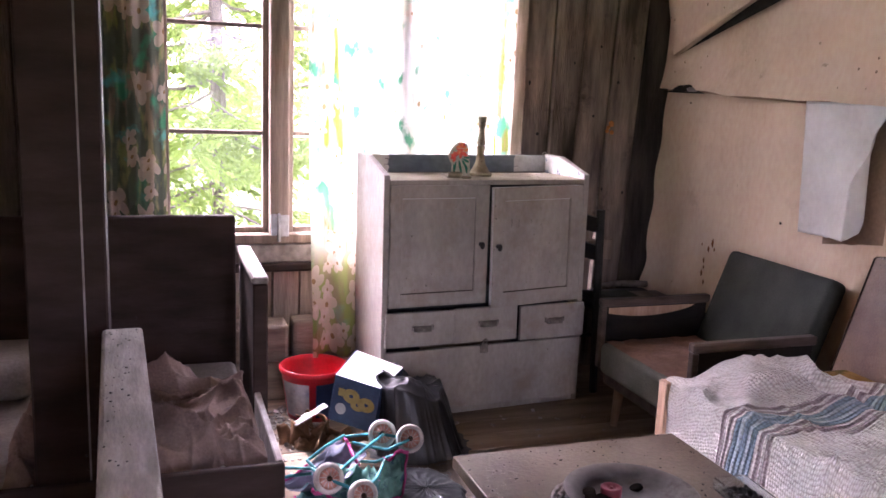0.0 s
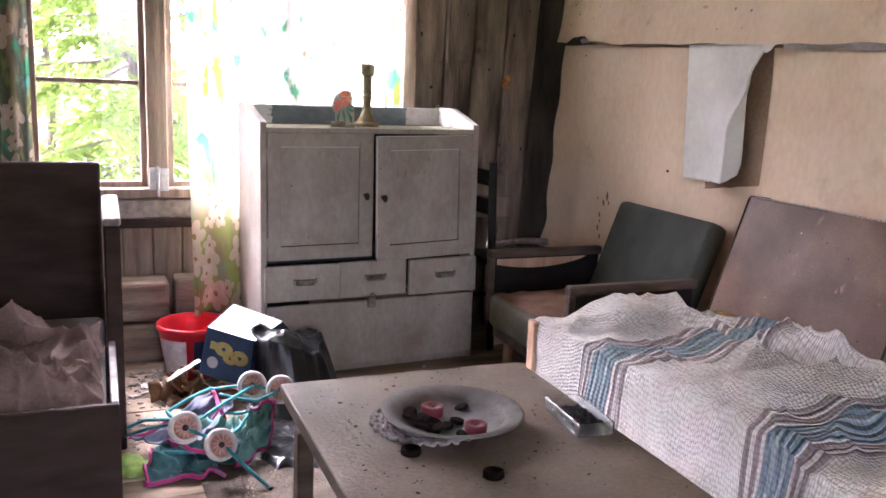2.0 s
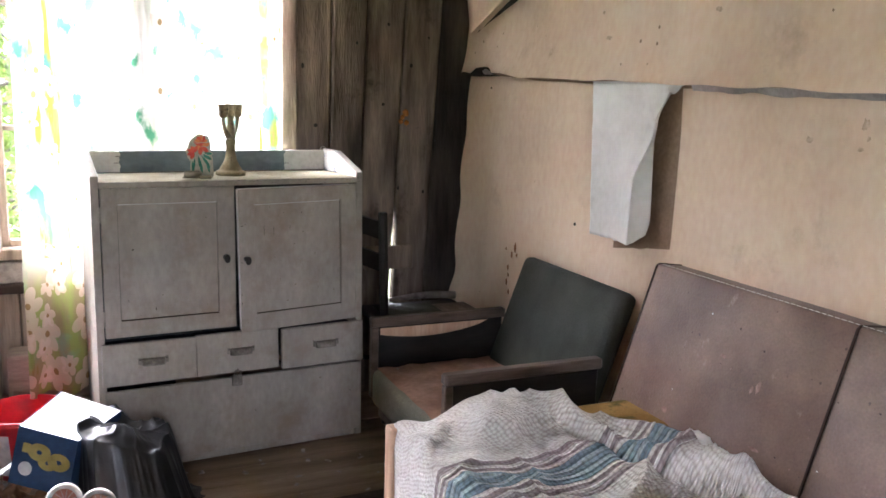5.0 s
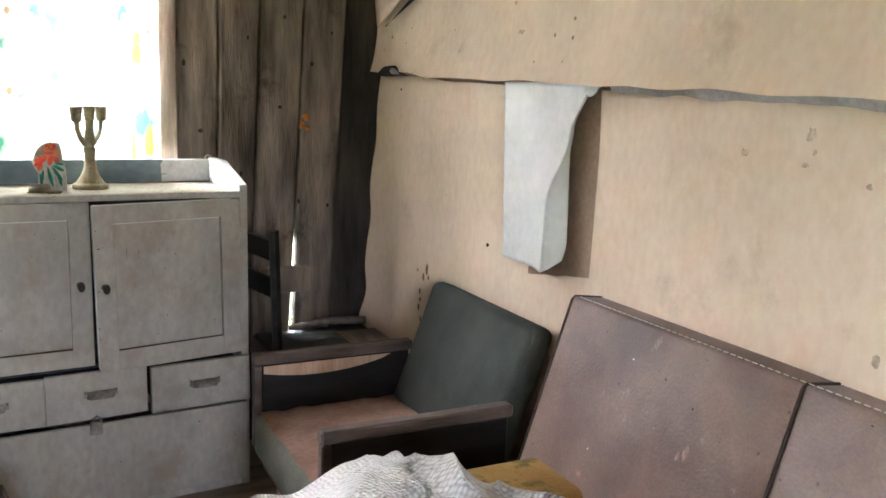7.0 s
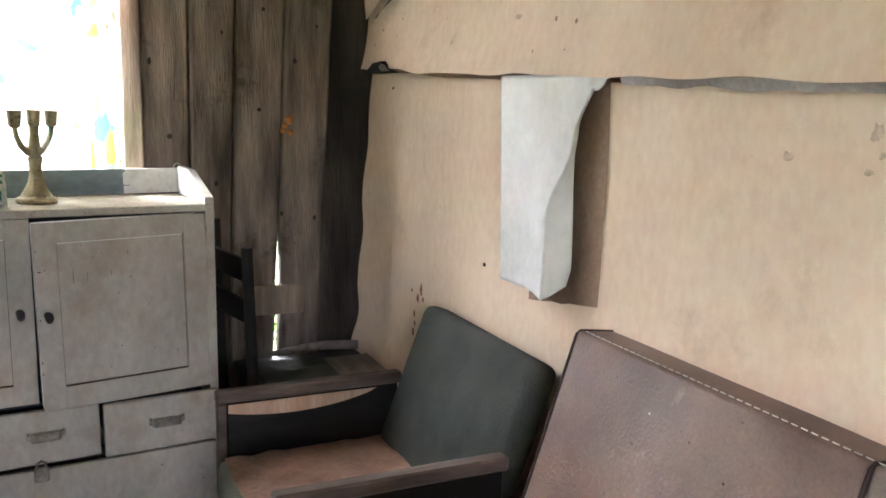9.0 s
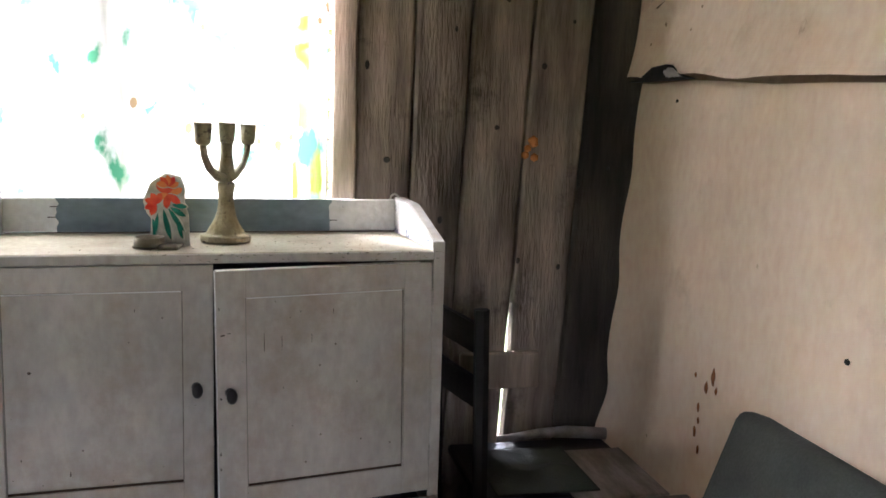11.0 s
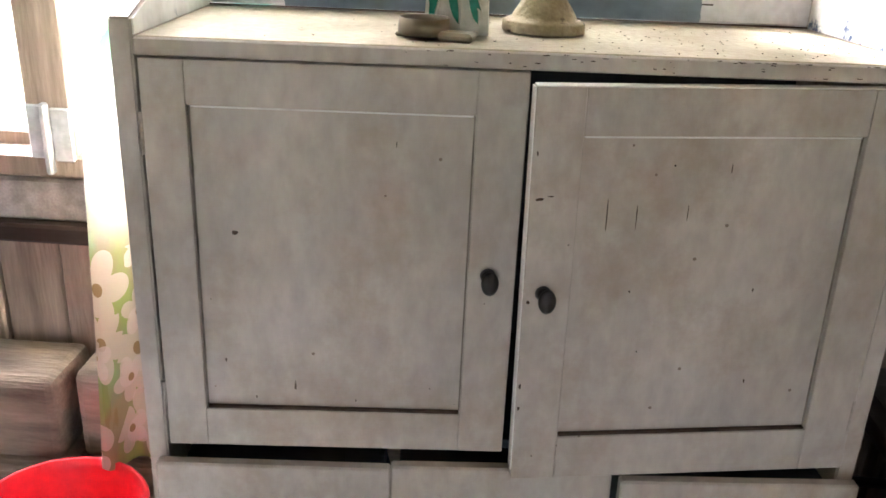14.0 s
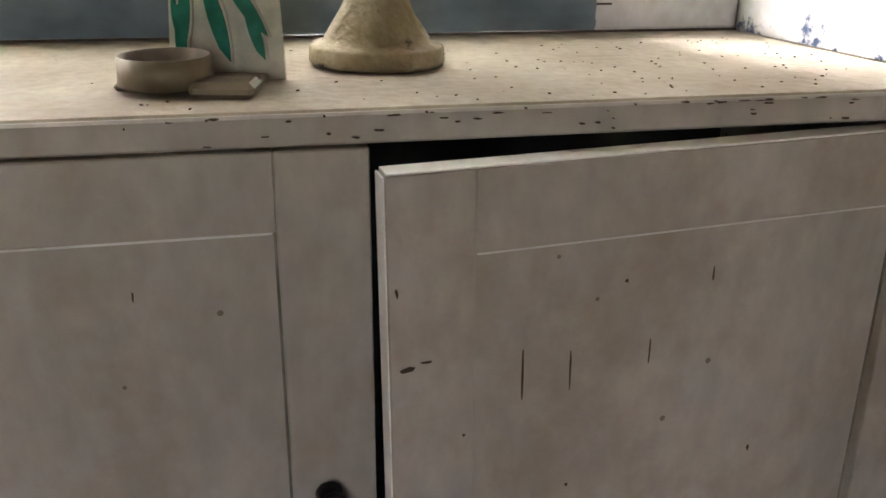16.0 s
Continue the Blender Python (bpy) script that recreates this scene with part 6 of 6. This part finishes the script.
# ---- rug and floor debris ----
tagged(link("rug", sheet(lambda u, v: (0.55 + 1.3 * u + 0.02 * noise.noise((v * 6, 0, 1)), 1.0 + 2.12 * v + 0.04 * noise.noise((u * 5, 0, 0)), 0.004 + 0.008 * max(0, noise.noise((u * 6, v * 8, 1)))), 50, 60), "rug", smooth=True), "worn brown dusty rug on the floor", "rug")
rng = random.Random(12)
db = bmesh.new()
for k in range(260):
    x, y = rng.choice([(rng.gauss(0.45, 0.09), rng.gauss(3.68, 0.1)), (rng.gauss(0.42, 0.06), rng.gauss(3.3, 0.2)), (rng.uniform(0.35, 1.9), rng.uniform(2.6, 3.55))])
    s = rng.uniform(0.003, 0.014) if y > 3.5 else rng.uniform(0.002, 0.009)
    box(-s, s * 1.4, -s * 0.8, s, 0, s * 0.6, 0, db, pose(x, y, 0.001, rng.uniform(-30, 30), rng.uniform(-20, 20), rng.uniform(0, 180)))
tagged(link("floor_debris", db, "debris"), "grey and brown rubble scattered on the floor", "debris", kind="stuff")

# ---- outside: ground far below, spruces before a white sky ----
b = bmesh.new()
bmesh.ops.create_grid(b, x_segments=2, y_segments=2, size=400)
b.transform(pose(0, 0, -3.2))
tagged(link("ground", b, "grass"), "green meadow ground outside the house", "ground", kind="structure")


def spruce(x, y, base, height, reach, seed, limbs=60):
    r = random.Random(seed)
    t = empty("spruce_tree", pose(x, y, base), "light green spruce with drooping sprays of young needles", "tree", "trees outside")
    part("trunk", tube([(0, 0, 0), (0.05, 0, height * 0.4), (-0.03, 0.03, height * 0.75), (0, 0, height)], [0.12, 0.09, 0.055, 0.012], 10), "bark", t, "brown bark trunk", True)
    br, verts, faces = bmesh.new(), [], []
    for k in range(limbs):
        h = height * (0.12 + 0.86 * (k + r.random()) / limbs)
        ln = reach * (1 - h / height) ** 0.7 * r.uniform(0.75, 1.15) + 0.15
        a = r.uniform(0, 6.283)
        pts = []
        for s in range(6):
            u = s / 5
            pts.append((math.cos(a) * ln * u, math.sin(a) * ln * u, h - 0.30 * ln * u + 0.18 * ln * u * u + 0.03 * r.uniform(-1, 1)))
        tube(pts, [0.025 * (1 - 0.8 * s / 5) for s in range(6)], 5, br)
        for s in range(int(34 * ln)):
            u = r.uniform(0.12, 1.0)
            i = min(4, int(u * 5))
            p = Vector(pts[i]).lerp(Vector(pts[i + 1]), u * 5 - i)
            side = r.choice((-1, 1))
            w = 0.32 * ln * (1.1 - u) + 0.12
            d = Vector((math.cos(a + side * 1.1), math.sin(a + side * 1.1), -0.35 + r.uniform(-0.3, 0.2)))
            for q in range(11):
                c = p + d * w * (q + r.random()) / 9 + Vector((0, 0, -0.05 * (q / 9) ** 2))
                e = (d + Vector((r.uniform(-0.9, 0.9), r.uniform(-0.9, 0.9), r.uniform(-0.8, 0.5)))).normalized() * r.uniform(0.05, 0.11)
                o = e.cross(Vector((r.uniform(-1, 1), r.uniform(-1, 1), r.uniform(-1, 1)))).normalized() * 0.02
                n0 = len(verts)
                verts += [c - e * 0.3, c + e * 0.4 + o, c + e, c + e * 0.4 - o]
                faces.append((n0, n0 + 1, n0 + 2, n0 + 3))
    part("limbs", br, "bark", t, "thin brown limbs")
    me = bpy.data.meshes.new("crown")
    me.from_pydata([tuple(v) for v in verts], [], faces)
    me.materials.append(M["needle"])
    cr = new("crown", me)
    cr.parent = t
    cr["label"], cr["kind"] = "loose light green needle sprays", "stuff"


spruce(0.62, 10.2, -3.2, 11.0, 2.3, 1, 90)
spruce(-2.3, 13.0, -3.2, 10.0, 2.2, 2, 60)
spruce(2.6, 13.5, -3.2, 11.5, 2.3, 3, 60)
spruce(-0.6, 17.5, -3.2, 9.0, 2.4, 4, 55)

# ---- floor boards ----
bw = 0.15
k = 0
yy = YF
while yy < YB:
    for x0, x1 in ((XL, 0.2 + 0.5 * (k % 2)), (0.2 + 0.5 * (k % 2), XR + 0.02)):
        part("floor_board", box(x0 + 0.002, x1 - 0.002, yy + 0.002, yy + bw - 0.002, -0.03, -0.0005 - 0.002 * random.random(), 0.003), "floor", floor)
    yy += bw
    k += 1
